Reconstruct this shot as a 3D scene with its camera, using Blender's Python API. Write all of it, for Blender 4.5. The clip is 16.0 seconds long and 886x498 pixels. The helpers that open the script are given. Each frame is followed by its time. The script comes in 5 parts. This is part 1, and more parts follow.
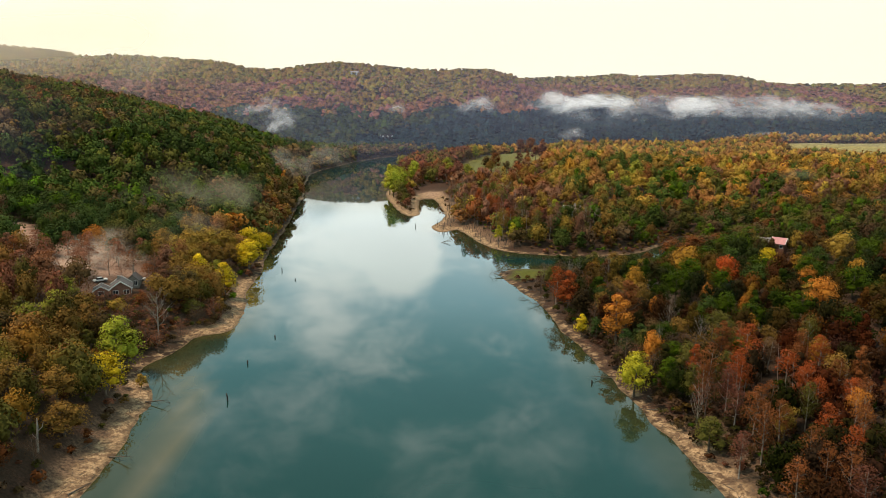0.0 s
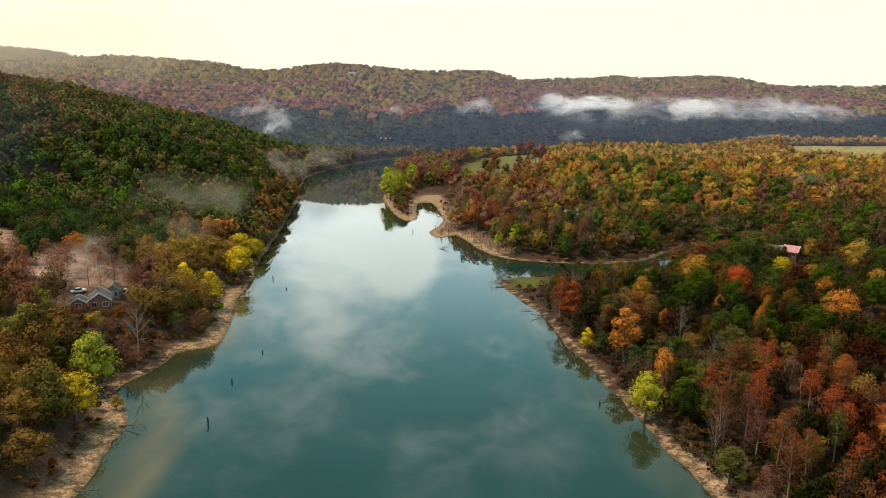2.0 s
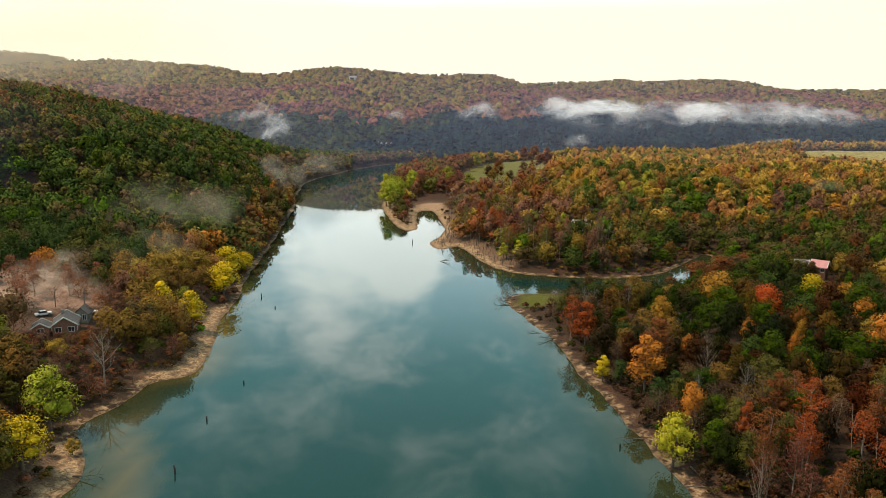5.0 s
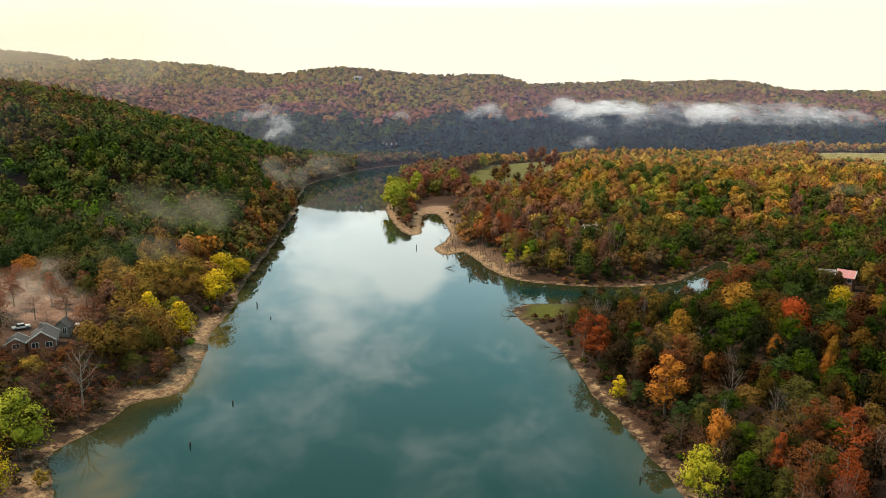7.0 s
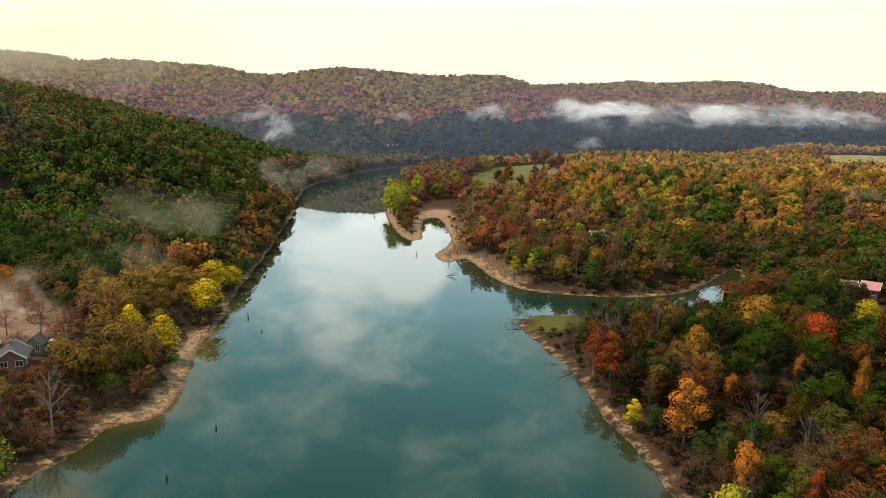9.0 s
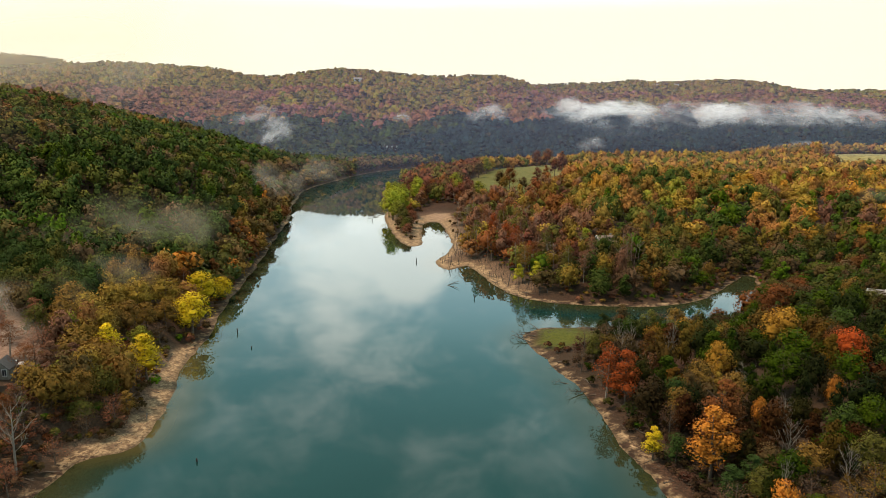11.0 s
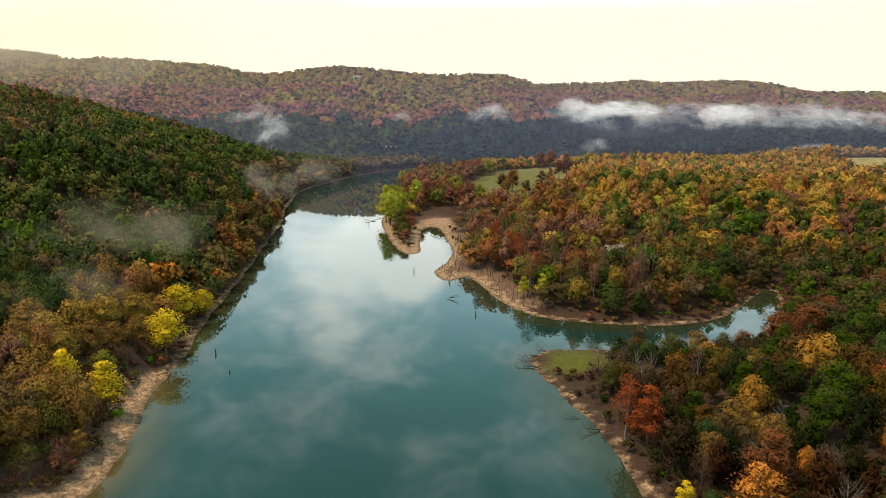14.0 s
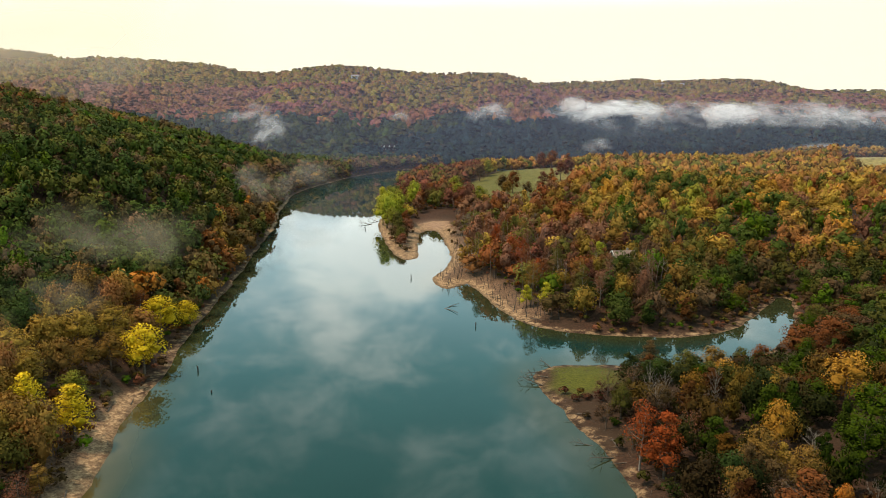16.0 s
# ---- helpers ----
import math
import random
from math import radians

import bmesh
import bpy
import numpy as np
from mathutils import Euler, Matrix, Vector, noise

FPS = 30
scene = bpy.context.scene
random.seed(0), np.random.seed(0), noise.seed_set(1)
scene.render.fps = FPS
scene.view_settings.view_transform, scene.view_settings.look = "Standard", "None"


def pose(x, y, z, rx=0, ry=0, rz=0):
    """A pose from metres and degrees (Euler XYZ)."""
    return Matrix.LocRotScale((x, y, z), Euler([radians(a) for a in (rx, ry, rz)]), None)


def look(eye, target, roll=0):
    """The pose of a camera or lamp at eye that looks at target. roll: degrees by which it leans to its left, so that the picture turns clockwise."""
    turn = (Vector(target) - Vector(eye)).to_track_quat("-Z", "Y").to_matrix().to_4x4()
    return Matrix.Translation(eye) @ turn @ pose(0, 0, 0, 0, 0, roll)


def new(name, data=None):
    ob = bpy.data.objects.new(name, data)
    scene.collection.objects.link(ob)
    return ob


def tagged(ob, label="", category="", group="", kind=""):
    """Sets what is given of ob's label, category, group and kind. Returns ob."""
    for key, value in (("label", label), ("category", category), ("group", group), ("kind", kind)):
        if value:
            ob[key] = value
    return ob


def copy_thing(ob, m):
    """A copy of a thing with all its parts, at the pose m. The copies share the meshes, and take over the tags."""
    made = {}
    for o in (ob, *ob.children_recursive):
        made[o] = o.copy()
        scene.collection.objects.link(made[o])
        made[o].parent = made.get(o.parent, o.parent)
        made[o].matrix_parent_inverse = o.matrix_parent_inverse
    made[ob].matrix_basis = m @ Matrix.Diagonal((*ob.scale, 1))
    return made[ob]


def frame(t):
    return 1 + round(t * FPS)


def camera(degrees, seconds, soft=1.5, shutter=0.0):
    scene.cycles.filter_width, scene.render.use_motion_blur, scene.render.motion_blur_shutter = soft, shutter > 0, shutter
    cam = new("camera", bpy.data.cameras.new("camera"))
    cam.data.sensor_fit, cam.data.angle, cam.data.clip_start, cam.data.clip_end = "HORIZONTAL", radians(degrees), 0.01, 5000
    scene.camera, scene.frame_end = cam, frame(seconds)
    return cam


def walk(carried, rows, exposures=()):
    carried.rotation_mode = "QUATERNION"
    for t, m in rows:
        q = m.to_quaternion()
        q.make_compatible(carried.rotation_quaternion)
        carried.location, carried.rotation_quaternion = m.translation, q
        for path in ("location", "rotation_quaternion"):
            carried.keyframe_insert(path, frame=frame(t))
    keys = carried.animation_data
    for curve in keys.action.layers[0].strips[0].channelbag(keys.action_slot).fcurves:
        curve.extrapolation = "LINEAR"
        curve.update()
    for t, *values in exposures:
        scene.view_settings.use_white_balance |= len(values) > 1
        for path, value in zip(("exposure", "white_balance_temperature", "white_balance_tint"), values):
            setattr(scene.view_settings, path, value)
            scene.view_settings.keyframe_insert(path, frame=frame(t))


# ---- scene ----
cam = camera(62.2, 16.0, 0.55)
PATH = [
    (0, (0.093, -0.719, 75.126), (0.066, 1.239, 74.719), 0.7),
    (0.5, (0.089, 2.46, 75.088), (0.063, 4.418, 74.68), 0.8),
    (1, (0.09, 5.693, 75.054), (0.065, 7.651, 74.648), 0.8),
    (1.5, (0.116, 9.005, 75.031), (0.092, 10.964, 74.627), 0.8),
    (2, (0.114, 12.439, 74.996), (0.091, 14.398, 74.593), 0.8),
    (2.5, (0.133, 15.942, 74.954), (0.111, 17.901, 74.553), 0.8),
    (3, (0.194, 19.472, 74.932), (0.173, 21.432, 74.533), 0.8),
    (3.5, (0.272, 23.01, 74.936), (0.251, 24.97, 74.538), 0.8),
    (4, (0.334, 26.58, 74.929), (0.313, 28.541, 74.533), 0.7),
    (6.3, (0.314, 43.135, 74.675), (0.273, 45.096, 74.285), 0.9),
    (6.5, (0.336, 44.551, 74.67), (0.294, 46.512, 74.278), 0.9),
    (7, (0.474, 48.021, 74.708), (0.429, 49.982, 74.317), 0.8),
    (7.5, (0.611, 51.428, 74.755), (0.563, 53.389, 74.364), 0.8),
    (8, (0.617, 54.9, 74.784), (0.567, 56.861, 74.395), 0.8),
    (8.5, (0.514, 58.485, 74.818), (0.463, 60.446, 74.429), 0.8),
    (9, (0.38, 62.155, 74.817), (0.33, 64.116, 74.428), 0.9),
    (9.2, (0.335, 63.63, 74.819), (0.284, 65.592, 74.432), 0.7),
    (11.3, (-0.028, 79.267, 74.915), (-0.08, 81.228, 74.527), 0.5),
    (11.5, (-0.053, 80.763, 74.922), (-0.105, 82.725, 74.533), 0.9),
    (12, (-0.104, 84.509, 74.966), (-0.156, 86.47, 74.576), 0.9),
    (12.5, (-0.208, 88.267, 75.018), (-0.26, 90.228, 74.628), 0.8),
    (13, (-0.355, 91.998, 75.078), (-0.407, 93.959, 74.687), 0.9),
    (13.5, (-0.473, 95.718, 75.131), (-0.524, 97.678, 74.74), 0.9),
    (14, (-0.518, 99.348, 75.171), (-0.569, 101.309, 74.781), 0.9),
    (14.5, (-0.473, 102.851, 75.198), (-0.524, 104.812, 74.808), 0.9),
    (15, (-0.375, 106.426, 75.25), (-0.425, 108.387, 74.86), 0.9),
    (15.5, (-0.354, 110.15, 75.272), (-0.405, 112.111, 74.881), 0.8),
    (16, (-0.38, 113.958, 75.262), (-0.43, 115.918, 74.87), 0.8),
]
walk(cam, [(t, look(eye, target, roll)) for t, eye, target, roll in PATH], [(0, -0.05, 7200, 10), (16, -0.05, 7200, 10)])

# ---- light ----
sun_way = Vector((-0.48, 0.02, 0.88)).normalized()
world = bpy.data.worlds.new("sky")
scene.world = world
world.use_nodes = True
wn, wl = world.node_tree.nodes, world.node_tree.links
wn.clear()


def node(tree, kind, **values):
    n = tree.nodes.new(kind)
    for key, value in values.items():
        if key in n.inputs:
            n.inputs[key].default_value = value
    return n


def math_node(tree, op, a, b=None, clamp=False):
    n = tree.nodes.new("ShaderNodeMath")
    n.operation, n.use_clamp = op, clamp
    for k, v in enumerate((a, b)):
        if v is None:
            continue
        if isinstance(v, (int, float)):
            n.inputs[k].default_value = v
        else:
            tree.links.new(v, n.inputs[k])
    return n.outputs[0]


def map_range(tree, value, a, b, c=0.0, d=1.0, smooth=True):
    n = tree.nodes.new("ShaderNodeMapRange")
    n.interpolation_type = "SMOOTHSTEP" if smooth else "LINEAR"
    tree.links.new(value, n.inputs[0])
    for k, v in enumerate((a, b, c, d)):
        n.inputs[k + 1].default_value = v
    return n.outputs[0]


def mix_color(tree, fac, a, b, mode="MIX"):
    n = tree.nodes.new("ShaderNodeMix")
    n.data_type, n.blend_type = "RGBA", mode
    for slot, v in ((0, fac), (6, a), (7, b)):
        if isinstance(v, (int, float)):
            n.inputs[slot].default_value = v
        elif isinstance(v, tuple):
            n.inputs[slot].default_value = (*v, 1)
        else:
            tree.links.new(v, n.inputs[slot])
    return n.outputs[2]


def noise_node(tree, vector, scale, detail=4.0, rough=0.55, distortion=0.0):
    n = tree.nodes.new("ShaderNodeTexNoise")
    n.inputs["Scale"].default_value, n.inputs["Detail"].default_value = scale, detail
    n.inputs["Roughness"].default_value, n.inputs["Distortion"].default_value = rough, distortion
    if vector is not None:
        tree.links.new(vector, n.inputs["Vector"])
    return n.outputs["Fac"]


def build_sky():
    """Blue morning sky under broken cloud, a bright cream veil towards the horizon."""
    t = world.node_tree
    sky = t.nodes.new("ShaderNodeTexSky")
    sky.sky_type, sky.sun_disc = "NISHITA", False
    sky.sun_elevation = math.asin(sun_way.z)
    sky.sun_rotation = math.atan2(sun_way.x, sun_way.y)
    coord = t.nodes.new("ShaderNodeTexCoord")
    xyz = t.nodes.new("ShaderNodeSeparateXYZ")
    t.links.new(coord.outputs["Generated"], xyz.inputs[0])
    up = math_node(t, "MAXIMUM", xyz.outputs[2], 0.0)
    low = math_node(t, "ADD", up, 0.30)
    flat = t.nodes.new("ShaderNodeCombineXYZ")
    t.links.new(math_node(t, "DIVIDE", xyz.outputs[0], low), flat.inputs[0])
    t.links.new(math_node(t, "DIVIDE", xyz.outputs[1], low), flat.inputs[1])
    flat.inputs[2].default_value = SKY_SEED
    big = noise_node(t, flat.outputs[0], 3.4, 8.0, 0.58, 0.3)
    puff = noise_node(t, flat.outputs[0], 9.0, 7.0, 0.62, 0.4)
    big = math_node(t, "ADD", big, math_node(t, "MULTIPLY", math_node(t, "SUBTRACT", puff, 0.5), 0.85))
    for way, near, gain in CLOUD_MASSES:
        dot = t.nodes.new("ShaderNodeVectorMath")
        dot.operation = "DOT_PRODUCT"
        t.links.new(coord.outputs["Generated"], dot.inputs[0])
        dot.inputs[1].default_value = Vector(way).normalized()
        big = math_node(t, "ADD", big, map_range(t, dot.outputs["Value"], math.cos(radians(near)), 1.0, 0.0, gain))
    overhead = map_range(t, xyz.outputs[2], 0.50, 0.66)
    big = math_node(t, "ADD", big, math_node(t, "MULTIPLY", overhead, 0.18))
    cover = math_node(t, "MULTIPLY", map_range(t, big, 0.36, 0.98, 0.0, 0.92), map_range(t, xyz.outputs[2], 0.32, 0.47, 1.0, 0.72))
    clear = t.nodes.new("ShaderNodeValToRGB")
    t.links.new(xyz.outputs[2], clear.inputs[0])
    ramp = clear.color_ramp
    for k, (z, color) in enumerate(CLEAR_SKY):
        stop = ramp.elements[k] if k < 2 else ramp.elements.new(z)
        stop.position, stop.color = z, (*color, 1)
    low_veil = map_range(t, xyz.outputs[2], 0.115, 0.165, 1.0, 0.0)
    high = map_range(t, xyz.outputs[2], 0.48, 0.70, 1.0, CLOUD_HIGH)
    blue = mix_color(t, 1.0, sky.outputs[0], (SKY_GAIN * 0.82, SKY_GAIN, SKY_GAIN * 0.86), "MULTIPLY")
    fair = mix_color(t, overhead, clear.outputs[0], blue)
    grey = mix_color(t, 1.0, (CLOUD * 0.88, CLOUD, CLOUD * 1.03), high, "MULTIPLY")
    broken = mix_color(t, cover, fair, grey)
    whole = mix_color(t, low_veil, broken, (VEIL, VEIL * 0.985, VEIL * 0.80))
    back = t.nodes.new("ShaderNodeBackground")
    back.inputs["Strength"].default_value = 1.0
    t.links.new(whole, back.inputs["Color"])
    out = t.nodes.new("ShaderNodeOutputWorld")
    t.links.new(back.outputs[0], out.inputs["Surface"])


SKY_SEED, SKY_GAIN, CLOUD, CLOUD_HIGH, VEIL = 3.7, 0.22, 2.7, 0.29, 1.22
CLEAR_SKY = [(0.14, (1.30, 1.68, 1.90)), (0.20, (1.10, 1.60, 1.88)), (0.27, (0.80, 1.40, 1.70)), (0.35, (0.43, 1.00, 1.20)), (0.50, (0.32, 0.76, 0.86))]
CLOUD_MASSES = [((-0.066, 0.973, 0.22), 3.4, 0.42), ((-0.183, 0.958, 0.22), 4.0, 0.24), ((-0.086, 0.983, 0.165), 5.5, 0.34), ((-0.124, 0.974, 0.192), 8.0, 0.14),
                ((-0.173, 0.937, 0.302), 3.0, 0.22), ((-0.137, 0.954, 0.266), 5.0, 0.12), ((-0.012, 0.88, 0.476), 5.0, 0.08), ((0.06, 0.872, 0.487), 7.0, 0.06),
                ((-0.071, 0.89, 0.45), 3.0, 0.08), ((0.113, 0.888, 0.446), 5.0, 0.09), ((-0.239, 0.928, 0.287), 5.0, 0.08), ((0.07, 0.95, 0.25), 7.0, -0.12)]  # way, half width in degrees, thickness
build_sky()
sun_lamp = bpy.data.lights.new("sun", "SUN")
sun_lamp.energy, sun_lamp.angle, sun_lamp.color = 3.8, radians(5), (1.0, 0.856, 0.735)
sun = new("sun", sun_lamp)
sun.matrix_world = look(sun_way * 1000, (0, 0, 0))

# ---- materials ----


def material(name, rough=0.8, specular=0.3, metallic=0.0):
    m = bpy.data.materials.new(name)
    m.use_nodes = True
    bsdf = m.node_tree.nodes["Principled BSDF"]
    bsdf.inputs["Roughness"].default_value = rough
    bsdf.inputs["Specular IOR Level"].default_value = specular
    bsdf.inputs["Metallic"].default_value = metallic
    return m, m.node_tree, bsdf


def position(tree):
    return tree.nodes.new("ShaderNodeNewGeometry").outputs["Position"]


def bump(tree, bsdf, height, strength, distance):
    n = tree.nodes.new("ShaderNodeBump")
    n.inputs["Strength"].default_value, n.inputs["Distance"].default_value = strength, distance
    tree.links.new(height, n.inputs["Height"])
    tree.links.new(n.outputs[0], bsdf.inputs["Normal"])


def foliage_material(name="foliage", size=1.1, spread=0.24, relief=0.0):
    """Leaves: the tree's own colour and its core's painted shade from the mesh, with mottling at two scales."""
    m, t, b = material(name, 0.75, 0.04)
    tint = t.nodes.new("ShaderNodeAttribute")
    tint.attribute_name = "tint"
    where = position(t)
    grains = noise_node(t, where, size, 3.0)
    if relief:
        bump(t, b, grains, 0.9, relief)
    fine = map_range(t, grains, 0.3, 0.7, 1 - spread, 1 + spread)
    broad = map_range(t, noise_node(t, where, 0.16, 2.0), 0.3, 0.7, 0.86, 1.14)
    both = math_node(t, "MULTIPLY", fine, broad)
    info = t.nodes.new("ShaderNodeObjectInfo")
    own = map_range(t, info.outputs["Random"], 0.0, 1.0, 0.85, 1.2, False)
    both = math_node(t, "MULTIPLY", both, own)
    t.links.new(mix_color(t, 1.0, tint.outputs["Color"], both, "MULTIPLY"), b.inputs["Base Color"])
    glow = t.nodes.new("ShaderNodeBsdfTranslucent")
    t.links.new(mix_color(t, 1.0, tint.outputs["Color"], (0.95, 0.75, 0.35), "MULTIPLY"), glow.inputs["Color"])
    mix = t.nodes.new("ShaderNodeMixShader")
    mix.inputs[0].default_value = 0.10
    t.links.new(b.outputs[0], mix.inputs[1])
    t.links.new(glow.outputs[0], mix.inputs[2])
    t.links.new(mix.outputs[0], t.nodes["Material Output"].inputs["Surface"])
    return m


def plain_material(name, color, rough=0.8, scale=2.0, spread=0.25, specular=0.3, metallic=0.0, relief=0.0):
    m, t, b = material(name, rough, specular, metallic)
    where = position(t)
    fine = noise_node(t, where, scale * 6, 5.0)
    broad = noise_node(t, where, scale, 3.0)
    k = math_node(t, "ADD", math_node(t, "MULTIPLY", fine, 0.5), math_node(t, "MULTIPLY", broad, 0.5))
    dark = tuple(c * (1 - spread) for c in color)
    light = tuple(min(1, c * (1 + spread)) for c in color)
    t.links.new(mix_color(t, map_range(t, k, 0.32, 0.68), dark, light), b.inputs["Base Color"])
    if relief:
        bump(t, b, fine, 0.6, relief)
    return m


def ground_material():
    """Sand by the water, leaf litter and earth above it, dry grass where the mesh says so."""
    m, t, b = material("ground", 0.9, 0.15)
    where = position(t)
    xyz = t.nodes.new("ShaderNodeSeparateXYZ")
    t.links.new(where, xyz.inputs[0])
    cover = t.nodes.new("ShaderNodeAttribute")
    cover.attribute_name = "cover"
    rgb = t.nodes.new("ShaderNodeSeparateColor")
    t.links.new(cover.outputs["Color"], rgb.inputs[0])
    n1 = noise_node(t, where, 0.22, 5.0, 0.6)
    n2 = noise_node(t, where, 1.6, 5.0, 0.6)
    n3 = noise_node(t, where, 0.03, 3.0)
    sand = mix_color(t, map_range(t, n2, 0.3, 0.72), (0.20, 0.118, 0.060), (0.50, 0.325, 0.180))
    sand = mix_color(t, map_range(t, n1, 0.55, 0.70), sand, (0.14, 0.075, 0.042))
    strand = t.nodes.new("ShaderNodeCombineXYZ")
    t.links.new(math_node(t, "MULTIPLY", xyz.outputs[0], 0.42), strand.inputs[0])
    t.links.new(math_node(t, "MULTIPLY", xyz.outputs[1], 0.42), strand.inputs[1])
    t.links.new(math_node(t, "MULTIPLY", xyz.outputs[2], 1.6), strand.inputs[2])
    wrack = noise_node(t, strand.outputs[0], 1.3, 5.0, 0.65, 0.4)
    bare = t.nodes.new("ShaderNodeAttribute")
    bare.attribute_name = "bare"
    strewn = math_node(t, "MULTIPLY", map_range(t, wrack, 0.47, 0.58), map_range(t, bare.outputs["Fac"], 0.3, 0.6, 1.0, 0.55))
    sand = mix_color(t, strewn, sand, (0.075, 0.038, 0.022))
    litter = mix_color(t, map_range(t, n2, 0.3, 0.7), (0.025, 0.013, 0.008), (0.085, 0.041, 0.023))
    litter = mix_color(t, map_range(t, n3, 0.35, 0.65), litter, (0.045, 0.027, 0.015))
    grass = mix_color(t, map_range(t, n1, 0.35, 0.65), (0.16, 0.125, 0.042), (0.32, 0.25, 0.085))
    green = mix_color(t, map_range(t, n2, 0.3, 0.7), (0.050, 0.056, 0.006), (0.105, 0.098, 0.013))
    wobble = math_node(t, "ADD", xyz.outputs[2], math_node(t, "MULTIPLY", math_node(t, "SUBTRACT", n1, 0.5), 2.3))
    wobble = math_node(t, "ADD", wobble, math_node(t, "MULTIPLY", math_node(t, "SUBTRACT", n2, 0.5), 0.9))
    wobble = math_node(t, "SUBTRACT", wobble, bare.outputs["Fac"])
    high = map_range(t, wobble, 0.0, 0.45)
    rubble = mix_color(t, map_range(t, n2, 0.35, 0.65), (0.085, 0.048, 0.029), (0.25, 0.15, 0.088))
    strip = math_node(t, "MULTIPLY", map_range(t, xyz.outputs[2], 1.3, 3.2, 1.0, 0.0), map_range(t, bare.outputs["Fac"], 0.2, 0.7))
    litter = mix_color(t, strip, litter, rubble)
    base = mix_color(t, high, sand, litter)
    wet = map_range(t, xyz.outputs[2], 0.05, 0.30, 0.55, 1.0)
    base = mix_color(t, 1.0, base, wet, "MULTIPLY")
    base = mix_color(t, rgb.outputs[0], base, grass)
    base = mix_color(t, rgb.outputs[1], base, green)
    base = mix_color(t, rgb.outputs[2], base, mix_color(t, map_range(t, n2, 0.3, 0.7), (0.21, 0.11, 0.075), (0.45, 0.29, 0.205)))
    t.links.new(base, b.inputs["Base Color"])
    bump(t, b, n2, 0.7, 0.5)
    return m


def water_material():
    """Still, turbid green lake water, browned by silt along one shore, with the faintest ripple."""
    m, t, b = material("lake_water", 0.02, 0.5)
    b.inputs["IOR"].default_value = 1.333
    where = position(t)
    silt = t.nodes.new("ShaderNodeAttribute")
    silt.attribute_name = "silt"
    n = noise_node(t, where, 0.012, 4.0)
    body = mix_color(t, map_range(t, n, 0.35, 0.65), (0.0055, 0.027, 0.0235), (0.007, 0.033, 0.029))
    shallow = t.nodes.new("ShaderNodeAttribute")
    shallow.attribute_name = "shallow"
    body = mix_color(t, shallow.outputs["Fac"], body, (0.026, 0.030, 0.012))
    t.links.new(mix_color(t, silt.outputs["Fac"], body, (0.135, 0.088, 0.030)), b.inputs["Base Color"])
    bump(t, b, noise_node(t, where, 0.35, 2.0), 0.03, 0.06)
    return m


foliage = foliage_material()
far_foliage = foliage_material("far_foliage", 0.42, 0.4, 0.9)
ground_mat = ground_material()
water_mat = water_material()
bark = plain_material("bark", (0.10, 0.07, 0.05), 0.9, 1.5, 0.4, relief=0.03)
pale_bark = plain_material("pale_bark", (0.215, 0.175, 0.14), 0.85, 1.2, 0.35, relief=0.02)
stem_bark = plain_material("stem_bark", (0.19, 0.135, 0.105), 0.9, 1.2, 0.4)
wet_wood = plain_material("wet_wood", (0.035, 0.027, 0.022), 0.6, 1.5, 0.4)
dead_wood = plain_material("dead_wood", (0.10, 0.075, 0.055), 0.9, 1.5, 0.4, relief=0.03)

# ---- plan ----
LEFT_BANK = [(-74, -900), (-68, 60), (-70, 125), (-72, 150), (-75, 171), (-83, 186), (-86, 193), (-82, 206), (-80, 219), (-73, 224),
             (-71, 232), (-74, 252), (-77, 264), (-80, 278), (-82, 304), (-86, 322), (-89, 348), (-93, 380), (-97, 420), (-104, 470),
             (-113, 545), (-124, 600), (-131, 650), (-137, 690), (-135, 740), (-124, 800), (-109, 860), (-80, 925), (-20, 985),
             (80, 1030), (300, 1080), (700, 1120), (3000, 1180)]
RIGHT_FAR = [(3000, 1090), (700, 1050), (300, 1000), (100, 950), (0, 900), (-48, 850), (-60, 780), (-58, 700), (-53, 620), (-53, 570),
             (-49, 539), (-38, 489), (-32, 469), (-27, 461), (-22, 467), (-24, 506), (-25, 533), (-20, 546), (-14, 540), (-8, 494),
             (-5, 464), (-9, 439), (-13, 424), (-9, 409), (-4, 406), (-1, 414), (3, 416), (7, 401), (11, 387), (15, 375)]
RIGHT_NEAR = [(22, 362), (28, 356), (35, 352), (49, 349), (68, 348), (83, 353), (95, 361), (106, 375), (117, 389), (127, 403), (131, 401), (122, 377),
              (112, 354), (101, 337), (88, 325), (72, 317), (58, 317), (48, 320), (38, 320), (29, 319), (22, 314), (20, 309), (22, 300), (26, 284), (32, 265),
              (35, 243), (38, 223), (41, 206), (44, 186), (46, 176), (48, 161), (50, 153), (52, 138), (54, 125), (60, 60), (66, -900)]


def lattice(i, j, seed):
    n = (i * 374761393 + j * 668265263 + seed * 974634777) & 0xFFFFFFFF
    n = ((n ^ (n >> 13)) * 1274126177) & 0xFFFFFFFF
    return ((n ^ (n >> 16)) & 0xFFFF) / 65535.0


